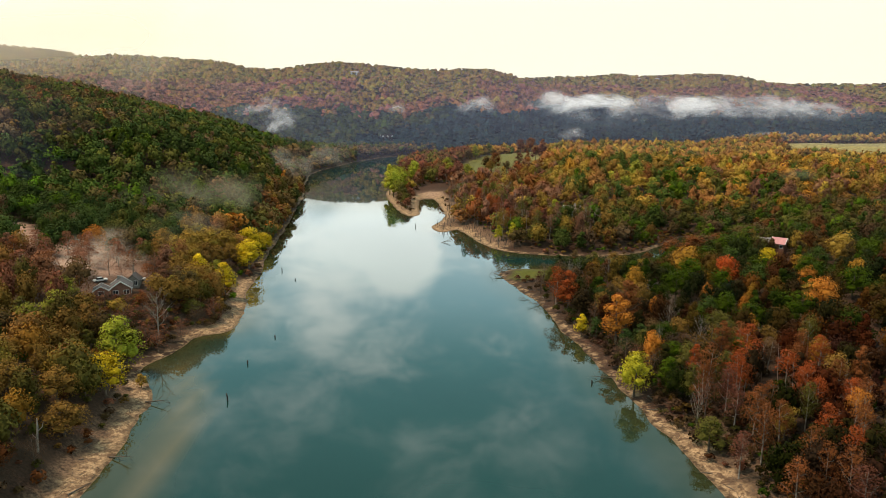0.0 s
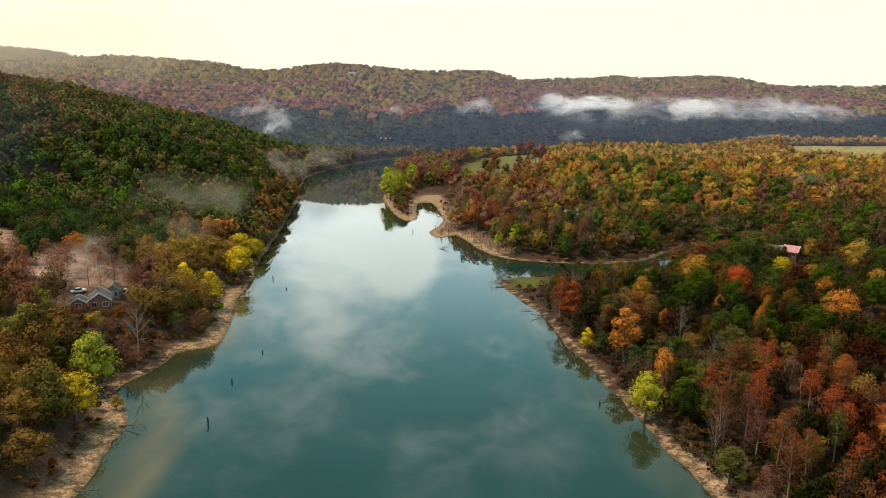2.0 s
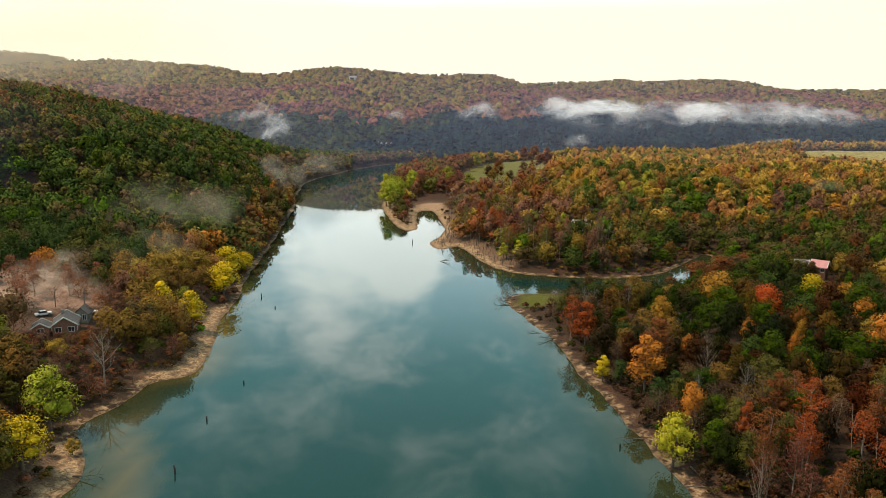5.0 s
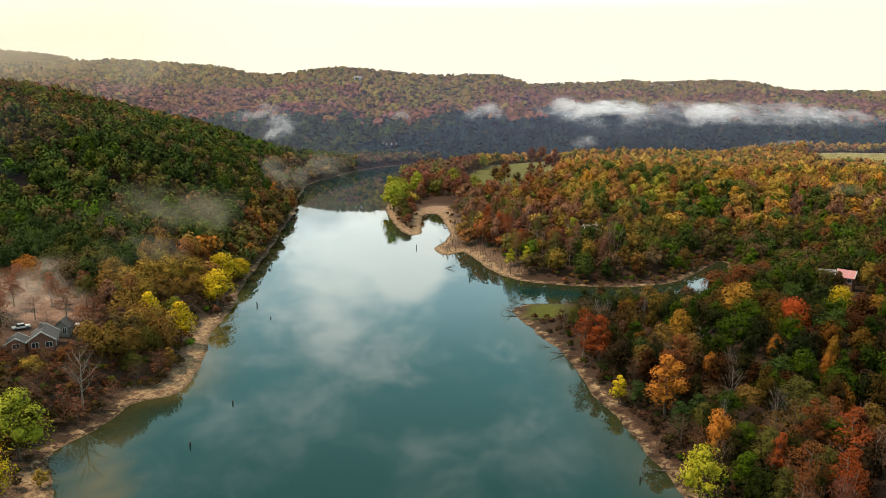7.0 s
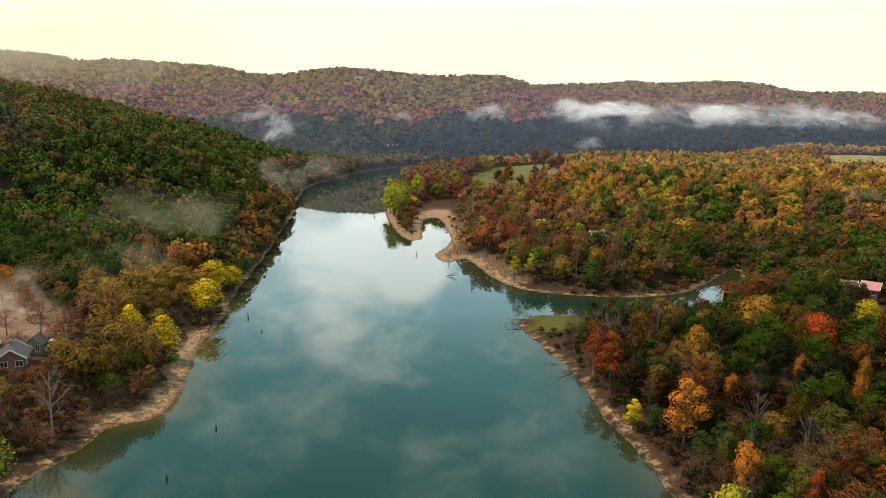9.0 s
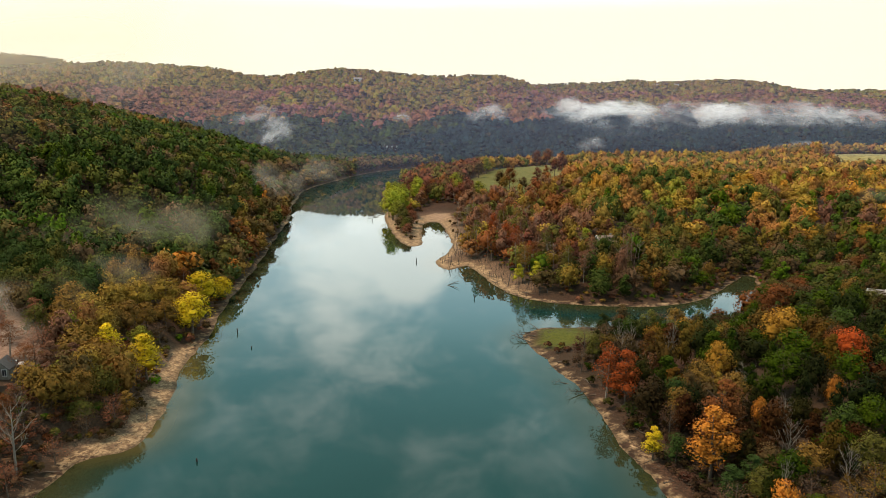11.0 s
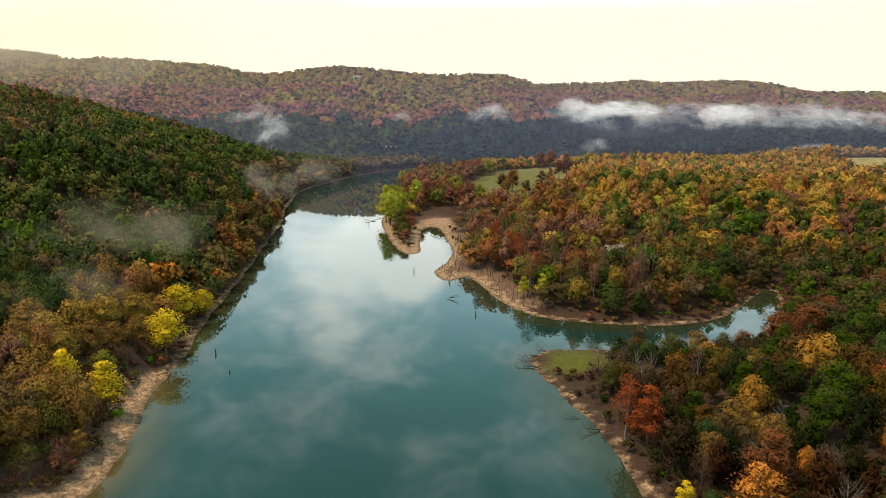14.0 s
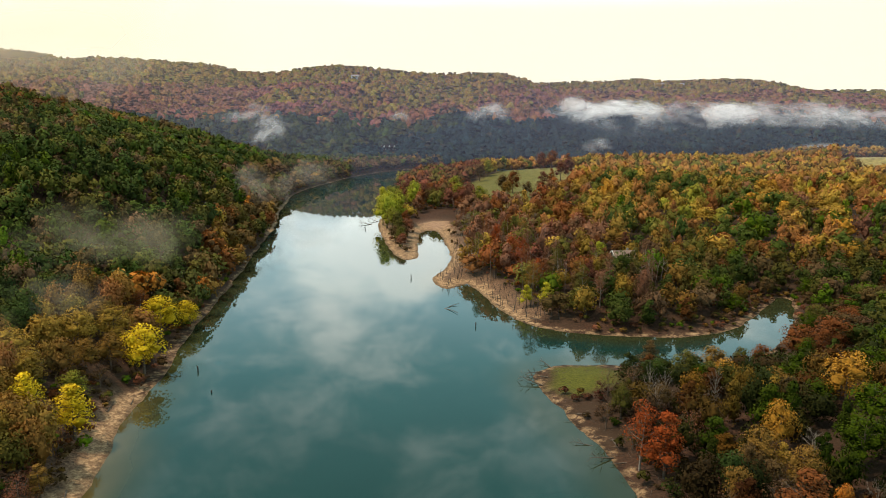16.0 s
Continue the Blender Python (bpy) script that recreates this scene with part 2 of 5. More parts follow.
def grain(x, y, size, seed, octaves=3):
    """Smooth value noise from -1 to 1, with features of about that size in metres."""
    total, weight = 0.0, 0.0
    for k in range(octaves):
        u, v = x / size * 2**k, y / size * 2**k
        i, j = np.floor(u).astype(np.int64), np.floor(v).astype(np.int64)
        fu, fv = u - i, v - j
        fu, fv = fu * fu * (3 - 2 * fu), fv * fv * (3 - 2 * fv)
        a = lattice(i, j, seed + k) * (1 - fu) + lattice(i + 1, j, seed + k) * fu
        b = lattice(i, j + 1, seed + k) * (1 - fu) + lattice(i + 1, j + 1, seed + k) * fu
        total, weight = total + (a * (1 - fv) + b * fv) / 2**k, weight + 1 / 2**k
    return total / weight * 2 - 1


def softened(points, parts=4):
    """A bank that bends through its points rather than breaking at them."""
    out = []
    for k in range(len(points) - 1):
        p0, p1, p2, p3 = (np.array(points[min(max(k + j, 0), len(points) - 1)], float) for j in (-1, 0, 1, 2))
        span = math.hypot(*(p2 - p1))
        ta, tb = (p2 - p0) * 0.5, (p3 - p1) * 0.5
        for v in (ta, tb):
            size = math.hypot(*v)
            if size > span:
                v *= span / size
        for q in range(parts):
            t = q / parts
            at = p1 * (2 * t**3 - 3 * t**2 + 1) + ta * (t**3 - 2 * t**2 + t) + p2 * (3 * t**2 - 2 * t**3) + tb * (t**3 - t**2)
            out.append((float(at[0]), float(at[1])))
    return out + [tuple(points[-1])]


def to_line(x, y, line):
    best = np.full(x.shape, 1e18)
    for (ax, ay), (bx, by) in zip(line, line[1:]):
        ux, uy = bx - ax, by - ay
        s = np.clip(((x - ax) * ux + (y - ay) * uy) / (ux * ux + uy * uy), 0, 1)
        best = np.minimum(best, (x - ax - s * ux) ** 2 + (y - ay - s * uy) ** 2)
    return np.sqrt(best)


left_line, right_line = softened(LEFT_BANK), softened(RIGHT_FAR + RIGHT_NEAR)
lake_ring = left_line + right_line


def inside(x, y, ring):
    result = np.zeros(x.shape, bool)
    for (ax, ay), (bx, by) in zip(ring, ring[1:] + ring[:1]):
        if ay != by:
            result ^= ((ay > y) != (by > y)) & (x < (bx - ax) * (y - ay) / (by - ay) + ax)
    return result


def smooth(v, a, b):
    s = np.clip((v - a) / (b - a), 0, 1)
    return s * s * (3 - 2 * s)


RIDGE_X = [-3000, -1300, -896, -830, -752, -674, -563, -451, -400, -351, -273, -184, -73, 60, 95, 125, 170, 240, 340, 449, 540, 610, 680, 740, 820, 1400, 3000]
RIDGE_Z = [166, 162, 150, 144, 135, 132, 128, 120, 112, 113, 120, 117, 114, 111, 105, 97, 101, 106, 111, 116, 118, 117, 110, 96, 88, 85, 85]


def land(x, y):
    """Height of the ground, and the distance inland from the water (negative in the lake)."""
    x, y = np.asarray(x, float), np.asarray(y, float)
    dl, dr = to_line(x, y, left_line), to_line(x, y, right_line)
    wet = inside(x, y, lake_ring)
    d = np.minimum(dl, dr)
    d = np.where(wet, -d, d) + grain(x, y, 7, 5) * 1.3 * smooth(100 - np.abs(d), 0, 60)
    is_left = dl < dr
    steep = smooth(y, 330, 440) * is_left
    shore = np.where(d < 0, np.maximum(-4, 0.16 * d), np.minimum(d * (0.15 + 0.2 * steep), 1.0))
    terrace = np.clip(d - 7 + 5 * steep, 0, 9) * 0.2
    right = 0.115 * np.clip(d - 16, 0, 120) * ~is_left
    inner = np.clip(d - 14 + 8 * steep, 0, None)
    rise = 0.92 * inner
    top = 63 + 0.12 * np.clip(inner - 100, 0, 400)
    rise = top * (1 - np.exp(-rise / top * 1.25))
    fall = 1 - smooth(y, 590, 960)
    low_bank = 6.5 * (1 - np.exp(-np.clip(d - 7, 0, None) / 12)) + 0.10 * np.clip(d - 7, 0, None)
    rise = low_bank + (rise - low_bank) * smooth(y + 0.25 * d, 335, 470)
    hill = rise * fall * is_left * smooth(y, -500, 60)
    ridge = np.interp(x, RIDGE_X, RIDGE_Z)
    deep = 470 - 60 * smooth(x, -50, 100) + 260 * smooth(x, 95, 200)
    climb = np.clip((y - 1010 - 60 * smooth(x, -50, 400) - 26 * grain(x, 0 * y, 210, 83, 2)) / deep, 0, 1)
    gully = 1 - np.abs(grain(x + 0.35 * (y - 1000) + 30 * grain(x, y, 90, 87), 0.22 * y, 130, 81, 2))
    back = ridge * (0.45 * climb + 0.55 * climb * climb * (3 - 2 * climb)) * is_left * smooth(d, 0, 60)
    back = back - 16 * smooth(gully, 0.5, 1.0) * np.clip(4 * climb * (1 - climb), 0, 1) * is_left
    back = np.maximum(back, 111 * smooth(y, 2050, 2450) * smooth(x, 500, 900))
    right = right + 11 * smooth(y, 730, 930) * smooth(x, 280, 380) * ~is_left
    lumps = grain(x, y, 120, 11) * 7 * smooth(d, 20, 150) * (0.3 + is_left) + grain(x, y, 22, 17) * 0.5 * smooth(d, 6, 25)
    right = right + 5.0 * np.exp(-((x - 134) ** 2 + (y - 305) ** 2) / 32**2)
    return shore + terrace + right + np.maximum(hill, back) + np.where(d > 0, lumps, 0), d


def ground_z(x, y):
    return float(land(np.array([x]), np.array([y]))[0][0])


FIELD_RING = [(0, 622), (20, 594), (42, 586), (77, 640), (97, 710), (108, 790), (106, 845), (82, 868), (40, 820), (6, 735), (-4, 670)]
FAR_FIELD_RING = [(345, 760), (400, 690), (640, 690), (720, 830), (560, 915), (420, 915), (365, 850)]
LAWN_RING = [(24, 300), (27, 316), (38, 319), (45, 312), (42, 299), (30, 294)]
ROAD = [(-190, 312), (-171, 287), (-158, 268), (-150, 258), (-143, 252), (-136, 249), (-130, 250), (-126, 262), (-124, 268)]
CREEK = [(45, 330), (72, 330), (98, 346), (118, 378), (134, 404)]
YARD_RING = [(-140, 248), (-121, 238), (-108, 242), (-106, 252), (-114, 266), (-128, 279), (-146, 288), (-158, 284), (-148, 264)]


def ring_mask(x, y, ring, soft=5.0):
    d = to_line(x, y, ring + ring[:1])
    return smooth(np.where(inside(x, y, ring), d, -d) + grain(x, y, 12, 23) * soft * 0.5, -soft * 0.5, soft * 0.5)


def spread(marks):
    """Grid lines: (from, to, step) stretches end to end."""
    out = []
    for a, b, step in marks:
        out += list(np.linspace(a, b, max(2, int(round((b - a) / step)) + 1))[:-1])
    return np.array(out + [marks[-1][1]])


def grid_mesh(name, xs, ys, zs):
    nx, ny = len(xs), len(ys)
    gx, gy = np.meshgrid(xs, ys)
    verts = np.stack([gx, gy, zs], -1).reshape(-1, 3)
    i = np.arange(nx * ny).reshape(ny, nx)
    quads = np.stack([i[:-1, :-1], i[:-1, 1:], i[1:, 1:], i[1:, :-1]], -1).reshape(-1, 4)
    return raw_mesh(name, verts, quads, smooth_shade=True)


def raw_mesh(name, verts, faces, tint=None, mat=None, smooth_shade=False, attribute="tint", normals=None):
    me = bpy.data.meshes.new(name)
    n, k = faces.shape
    me.vertices.add(len(verts))
    me.vertices.foreach_set("co", np.ascontiguousarray(verts, np.float32).ravel())
    me.loops.add(n * k)
    me.loops.foreach_set("vertex_index", np.ascontiguousarray(faces, np.int32).ravel())
    me.polygons.add(n)
    me.polygons.foreach_set("loop_start", np.arange(0, n * k, k, dtype=np.int32))
    if smooth_shade:
        me.polygons.foreach_set("use_smooth", np.ones(n, bool))
    me.update(calc_edges=True)
    if tint is not None:
        layer = me.attributes.new(attribute, "FLOAT_COLOR", "POINT")
        rgba = np.ones((len(verts), 4), np.float32)
        rgba[:, :3] = tint
        layer.data.foreach_set("color", rgba.ravel())
    if normals is not None:
        me.polygons.foreach_set("use_smooth", np.ones(n, bool))
        way = me.attributes.new("custom_normal", "FLOAT_VECTOR", "POINT")
        way.data.foreach_set("vector", np.ascontiguousarray(normals, np.float32).ravel())
        me.update()
    if mat:
        me.materials.append(mat)
    return me


def build_ground():
    xs = spread([(-4500, -1500, 300), (-1500, -900, 40), (-900, -500, 24), (-500, -210, 12), (-210, -110, 4), (-110, 140, 2.8), (140, 260, 6), (260, 800, 14),
                 (800, 1500, 40), (1500, 4500, 300)])
    ys = spread([(-1500, -300, 150), (-300, 80, 20), (80, 430, 2.8), (430, 640, 4), (640, 1100, 9), (1100, 1800, 20), (1800, 2700, 60), (2700, 4600, 240)])
    gx, gy = np.meshgrid(xs, ys)
    z, d = land(gx.ravel(), gy.ravel())
    me = grid_mesh("ground", xs, ys, z.reshape(gx.shape))
    fx, fy = gx.ravel(), gy.ravel()
    cover = np.zeros((len(fx), 3))
    cover[:, 0] = np.maximum(ring_mask(fx, fy, FIELD_RING, 10), ring_mask(fx, fy, FAR_FIELD_RING, 14))
    cover[:, 1] = np.maximum(ring_mask(fx, fy, LAWN_RING, 3), 0.8 * ring_mask(fx, fy, FIELD_RING, 10) * (1 - 0.5 * smooth(fx + 12 * grain(fx, fy, 40, 95), 45, 90)))
    camp = np.exp(-((fx + 116) ** 2 / 30**2 + (fy - 242) ** 2 / 42**2)) * (d > 5)
    cover[:, 2] = np.maximum(1 - smooth(to_line(fx, fy, ROAD) + grain(fx, fy, 6, 3), 2.5, 5.0), np.maximum(0.8 * ring_mask(fx, fy, YARD_RING, 12), 0.34 * camp * (0.7 + 0.6 * grain(fx, fy, 9, 91))))
    cover[:, 2] = np.maximum(cover[:, 2], 0.6 * np.exp(-((fx + 16) ** 2 + (fy - 556) ** 2) / 9**2))
    cover[:, 1] = np.maximum(cover[:, 1], np.exp(-((fx + 97) ** 2 + (fy - 1084) ** 2) / 13**2))
    cover = np.clip(cover, 0, 1)
    left = (fx < -60) & (fy < 520)
    bare = np.where(left, 0.02 + 0.48 * smooth(fy, 100, 115) * (1 - smooth(fy, 176, 194)) + 0.58 * smooth(fy, 212, 228) * (1 - smooth(fy, 284, 300)),
                    0.0 + 0.45 * (1 - smooth(fy, 158, 176)) + 0.55 * smooth(fy, 355, 372) * (1 - smooth(fy, 600, 700)) * (fx < 60))
    bare = bare + 2.2 * np.exp(-((fx + 14) ** 2 + (fy - 562) ** 2) / 17**2)
    extra = me.attributes.new("bare", "FLOAT", "POINT")
    extra.data.foreach_set("value", bare.astype(np.float32))
    layer = me.attributes.new("cover", "FLOAT_COLOR", "POINT")
    layer.data.foreach_set("color", np.concatenate([cover, np.ones((len(fx), 1))], 1).astype(np.float32).ravel())
    me.materials.append(ground_mat)
    return tagged(new("ground", me), "brown leaf-littered ground with sandy shores and dry fields", "ground", kind="structure")


def build_water():
    xs = spread([(-4500, -200, 600), (-200, -100, 20), (-100, 150, 5), (150, 200, 20), (200, 4500, 600)])
    ys = spread([(-1500, 60, 150), (60, 580, 5), (580, 1300, 20), (1300, 4600, 600)])
    gx, gy = np.meshgrid(xs, ys)
    me = grid_mesh("water", xs, ys, np.zeros(gx.shape))
    fx, fy = gx.ravel(), gy.ravel()
    d = to_line(fx, fy, left_line)
    bar = 1 - smooth(np.abs(d - 10 - 3 * grain(fx, fy, 60, 31)), 0.5, 7)
    silt = 0.6 * bar * smooth(fy, 85, 150) * (1 - smooth(fy, 180, 215)) + 0.4 * (1 - smooth(d, 0, 8)) * smooth(fy, 212, 230) * (1 - smooth(fy, 275, 296)) + 0.1 * (1 - smooth(d, 0, 4)) * (1 - smooth(fy, 250, 330))
    layer = me.attributes.new("silt", "FLOAT", "POINT")
    layer.data.foreach_set("value", np.clip(silt, 0, 0.8).astype(np.float32))
    edge = np.minimum(d, to_line(fx, fy, right_line))
    layer = me.attributes.new("shallow", "FLOAT", "POINT")
    layer.data.foreach_set("value", (1 - smooth(edge + 3 * grain(fx, fy, 25, 37), 2, 15)).astype(np.float32))
    me.materials.append(water_mat)
    return tagged(new("water", me), "calm teal lake water mirroring the cloudy sky", "water", kind="structure")


build_ground()
build_water()

# ---- trees ----
rng = np.random.default_rng(7)
PALETTE = {
    "yellow": (0.57, 0.39, 0.020), "lime": (0.30, 0.31, 0.03), "gold": (0.28, 0.168, 0.028), "orange": (0.44, 0.155, 0.024),
    "red": (0.40, 0.068, 0.015), "rust": (0.155, 0.050, 0.015), "wine": (0.115, 0.040, 0.024), "brown": (0.092, 0.055, 0.021),
    "olive": (0.092, 0.082, 0.016), "green": (0.068, 0.124, 0.006), "pine": (0.032, 0.052, 0.012), "blue_shade": (0.013, 0.032, 0.040),
    "grey": (0.17, 0.135, 0.105), "mauve": (0.22, 0.105, 0.095), "yellow_lime": (0.38, 0.33, 0.025), "olive_lime": (0.20, 0.19, 0.025),
    # The ridge's rust and wine are lightened: distance haze put into the colour.
    "red_rust": (0.25, 0.052, 0.013), "brown_gold": (0.19, 0.102, 0.022), "pale": (0.34, 0.28, 0.22), "amber": (0.36, 0.17, 0.024), "fir": (0.046, 0.071, 0.003), "copper": (0.235, 0.098, 0.030), "hazed_rust": (0.24, 0.094, 0.056), "hazed_wine": (0.205, 0.078, 0.064), "russet": (0.165, 0.074, 0.042), "deep": (0.043, 0.065, 0.011), "twig": (0.135, 0.073, 0.038), "twig_red": (0.22, 0.080, 0.042),
}
ICO = None


def ico_shape():
    g = (1 + 5**0.5) / 2
    v = np.array([(-1, g, 0), (1, g, 0), (-1, -g, 0), (1, -g, 0), (0, -1, g), (0, 1, g), (0, -1, -g), (0, 1, -g), (g, 0, -1), (g, 0, 1), (-g, 0, -1), (-g, 0, 1)], float)
    f = np.array([(0, 11, 5), (0, 5, 1), (0, 1, 7), (0, 7, 10), (0, 10, 11), (1, 5, 9), (5, 11, 4), (11, 10, 2), (10, 7, 6), (7, 1, 8),
                  (3, 9, 4), (3, 4, 2), (3, 2, 6), (3, 6, 8), (3, 8, 9), (4, 9, 5), (2, 4, 11), (6, 2, 10), (8, 6, 7), (9, 8, 1)])
    return v / np.linalg.norm(v[0]), f


ICO = ico_shape()


def unit(v):
    return v / np.maximum(np.linalg.norm(v, axis=-1, keepdims=True), 1e-9)


OCTA = (np.array([(1, 0, 0), (0, 1, 0), (-1, 0, 0), (0, -1, 0), (0, 0, 1), (0, 0, -1)], float), np.array([(0, 1, 4), (1, 2, 4), (2, 3, 4), (3, 0, 4), (1, 0, 5), (2, 1, 5), (3, 2, 5), (0, 3, 5)]))


def crown_shape(cards, card, width, low, high, lobes, core=0.78, point=0.0, r=rng, flat=0.0):
    """A crown of leafy sprays over several lobes: vertices, triangles, a lightness and a normal for each vertex. Its foot is at z = 0."""
    tall = high - low
    centres, radii = [], []
    for k in range(lobes):
        up = (k + 0.5) / lobes
        narrow = 1 - point * up
        a, reach = k * 2.4 + r.uniform(-0.5, 0.5), width * 0.5 * narrow * r.uniform(0.28, 0.62)
        if k == lobes - 1:
            reach *= 0.3
        size = width * 0.5 * narrow * r.uniform(0.46, 0.66)
        centres.append((math.cos(a) * reach, math.sin(a) * reach, low + size * 0.7 + up * max(0.1, tall - 1.6 * size)))
        radii.append((size, size, min(size * r.uniform(0.75, 1.0), tall * 0.5)))
    centres, radii = np.array(centres), np.array(radii)
    middle = np.array((0, 0, low + tall * 0.45))
    tight = cards < 300  # far crowns: sprays lie close to the hull
    verts, faces, light, normals, count = [], [], [], [], 0
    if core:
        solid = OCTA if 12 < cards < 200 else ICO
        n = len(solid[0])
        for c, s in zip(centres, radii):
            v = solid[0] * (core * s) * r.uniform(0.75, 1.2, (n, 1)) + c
            # Cores are painted darker than the sprays: shade inside the crown.
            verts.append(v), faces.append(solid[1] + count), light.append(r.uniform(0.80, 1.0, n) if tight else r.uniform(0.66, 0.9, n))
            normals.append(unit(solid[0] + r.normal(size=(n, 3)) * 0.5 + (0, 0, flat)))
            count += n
    sprays = cards * 2
    which = r.integers(0, lobes, sprays)
    way = unit(r.normal(size=(sprays, 3)) + (0, 0, 0.45))
    at = centres[which] + way * radii[which] * r.uniform(0.86 if tight else 0.72, 1.08 if tight else 1.12, (sprays, 1))
    facing = unit(way + r.normal(size=(sprays, 3)) * 0.5 + (0, 0, 0.25))
    side = unit(np.cross(facing, r.normal(size=(sprays, 3))))
    over = np.cross(facing, side)
    s = card * 0.76 * r.uniform(0.6, 1.4, (sprays, 1))
    corners = []
    for k in range(3):
        a = 2.094 * k + r.uniform(-0.4, 0.4, (sprays, 1))
        corners.append(at + (side * np.cos(a) + over * np.sin(a)) * s * r.uniform(0.7, 1.25, (sprays, 1)) - facing * s * r.uniform(-0.1, 0.35, (sprays, 1)))
    verts.append(np.stack(corners, 1).reshape(-1, 3))
    faces.append(count + np.arange(sprays * 3).reshape(-1, 3))
    vary = 0.17
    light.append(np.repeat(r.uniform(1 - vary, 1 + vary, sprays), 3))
    hull = unit(unit(way + (0, 0, 0.15)) + 0.55 * unit(at - middle))
    normals.append(np.repeat(unit(hull * (0.85 if tight else 0.95) + facing * 0.25 + (0, 0, flat)), 3, axis=0))
    return np.concatenate(verts), np.concatenate(faces), np.concatenate(light), np.concatenate(normals)


def tube(path, radii, sides, verts, faces):
    """Adds a tapered tube along the path to the lists."""
    path = [Vector(p) for p in path]
    first = len(verts)
    for n, (p, rad) in enumerate(zip(path, radii)):
        ahead = (path[min(n + 1, len(path) - 1)] - path[max(n - 1, 0)]).normalized()
        a = ahead.orthogonal().normalized()
        b = ahead.cross(a)
        for k in range(sides):
            turn = 2 * math.pi * k / sides
            verts.append(tuple(p + (a * math.cos(turn) + b * math.sin(turn)) * rad))
    for n in range(len(path) - 1):
        for k in range(sides):
            i, j = first + n * sides + k, first + n * sides + (k + 1) % sides
            faces.append((i, j, j + sides))
            faces.append((i, j + sides, i + sides))
    top = first + (len(path) - 1) * sides
    for k in range(1, sides - 1):
        faces.append((top, top + k, top + k + 1))


def trunk_shape(height, radius, limbs, reach, start=0.35, twigs=0, r=rng, sides=6, steep=(0.55, 1.0)):
    """Trunk with limbs and, for bare trees, forking twigs."""
    verts, faces = [], []
    lean = r.normal(size=2) * height * 0.03
    spine = [(0, 0, -0.4), (lean[0] * 0.2, lean[1] * 0.2, height * 0.3), (lean[0] * 0.7, lean[1] * 0.7, height * 0.65), (lean[0], lean[1], height)]
    tube(spine, (radius * 1.25, radius * 0.85, radius * 0.5, radius * 0.1), sides, verts, faces)
    for k in range(limbs):
        up = start + (0.92 - start) * (k + r.uniform(0, 0.8)) / max(1, limbs)
        a = k * 2.4 + r.uniform(-0.4, 0.4)
        root = Vector((lean[0] * up, lean[1] * up, height * up))
        out = reach * (1.1 - 0.55 * up) * r.uniform(0.7, 1.1)
        tip = root + Vector((math.cos(a) * out, math.sin(a) * out, out * r.uniform(*steep)))
        mid = root.lerp(tip, 0.5) + Vector((0, 0, -out * 0.08))
        rad = radius * (0.6 - 0.4 * up)
        tube([root, mid, tip], (rad, rad * 0.6, rad * 0.15), max(3, sides - 2), verts, faces)
        for q in range(twigs):
            s = r.uniform(0.3, 0.95)
            from_ = root.lerp(tip, s)
            way = (tip - root).normalized() + Vector(r.normal(size=3) * 0.55) + Vector((0, 0, 0.25))
            end = from_ + way.normalized() * out * r.uniform(0.25, 0.55)
            tube([from_, end], (rad * 0.4, rad * 0.1), 3, verts, faces)
            for w in range(2):
                way2 = (end - from_).normalized() + Vector(r.normal(size=3) * 0.6)
                mid2 = from_.lerp(end, r.uniform(0.4, 0.9))
                tube([mid2, mid2 + way2.normalized() * out * r.uniform(0.12, 0.3)], (rad * 0.2, rad * 0.06), 3, verts, faces)
    return np.array(verts), np.array(faces)


def scatter(shapes, places, names, mat=None):
    """Joins many trees into one mesh. places: rows of x, y, z, width, height, colour r, g, b."""
    verts, faces, tints, normals, count = [], [], [], [], 0
    for row in places:
        v, f, light, way = shapes[rng.integers(len(shapes))]
        a = rng.uniform(0, 2 * math.pi)
        c, s = math.cos(a), math.sin(a)
        w, h = row[3], row[4]
        out, turned = np.empty_like(v), np.empty_like(v)
        out[:, 0] = (v[:, 0] * c - v[:, 1] * s) * w + row[0]
        out[:, 1] = (v[:, 0] * s + v[:, 1] * c) * w + row[1]
        out[:, 2] = v[:, 2] * h + row[2]
        turned[:, 0], turned[:, 1], turned[:, 2] = way[:, 0] * c - way[:, 1] * s, way[:, 0] * s + way[:, 1] * c, way[:, 2]
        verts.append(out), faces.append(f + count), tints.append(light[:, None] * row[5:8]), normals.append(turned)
        count += len(v)
    return new(names, raw_mesh(names, np.concatenate(verts), np.concatenate(faces), np.concatenate(tints), mat or foliage, normals=np.concatenate(normals)))


def seeds(x0, x1, y0, y1, step):
    """Jittered places for trees on a grid."""
    xs, ys = np.arange(x0, x1, step), np.arange(y0, y1, step)
    gx, gy = np.meshgrid(xs, ys)
    gx = gx + (np.arange(len(ys)) % 2)[:, None] * step * 0.5
    x = gx.ravel() + rng.uniform(-0.42, 0.42, gx.size) * step
    y = gy.ravel() + rng.uniform(-0.42, 0.42, gx.size) * step
    return x, y


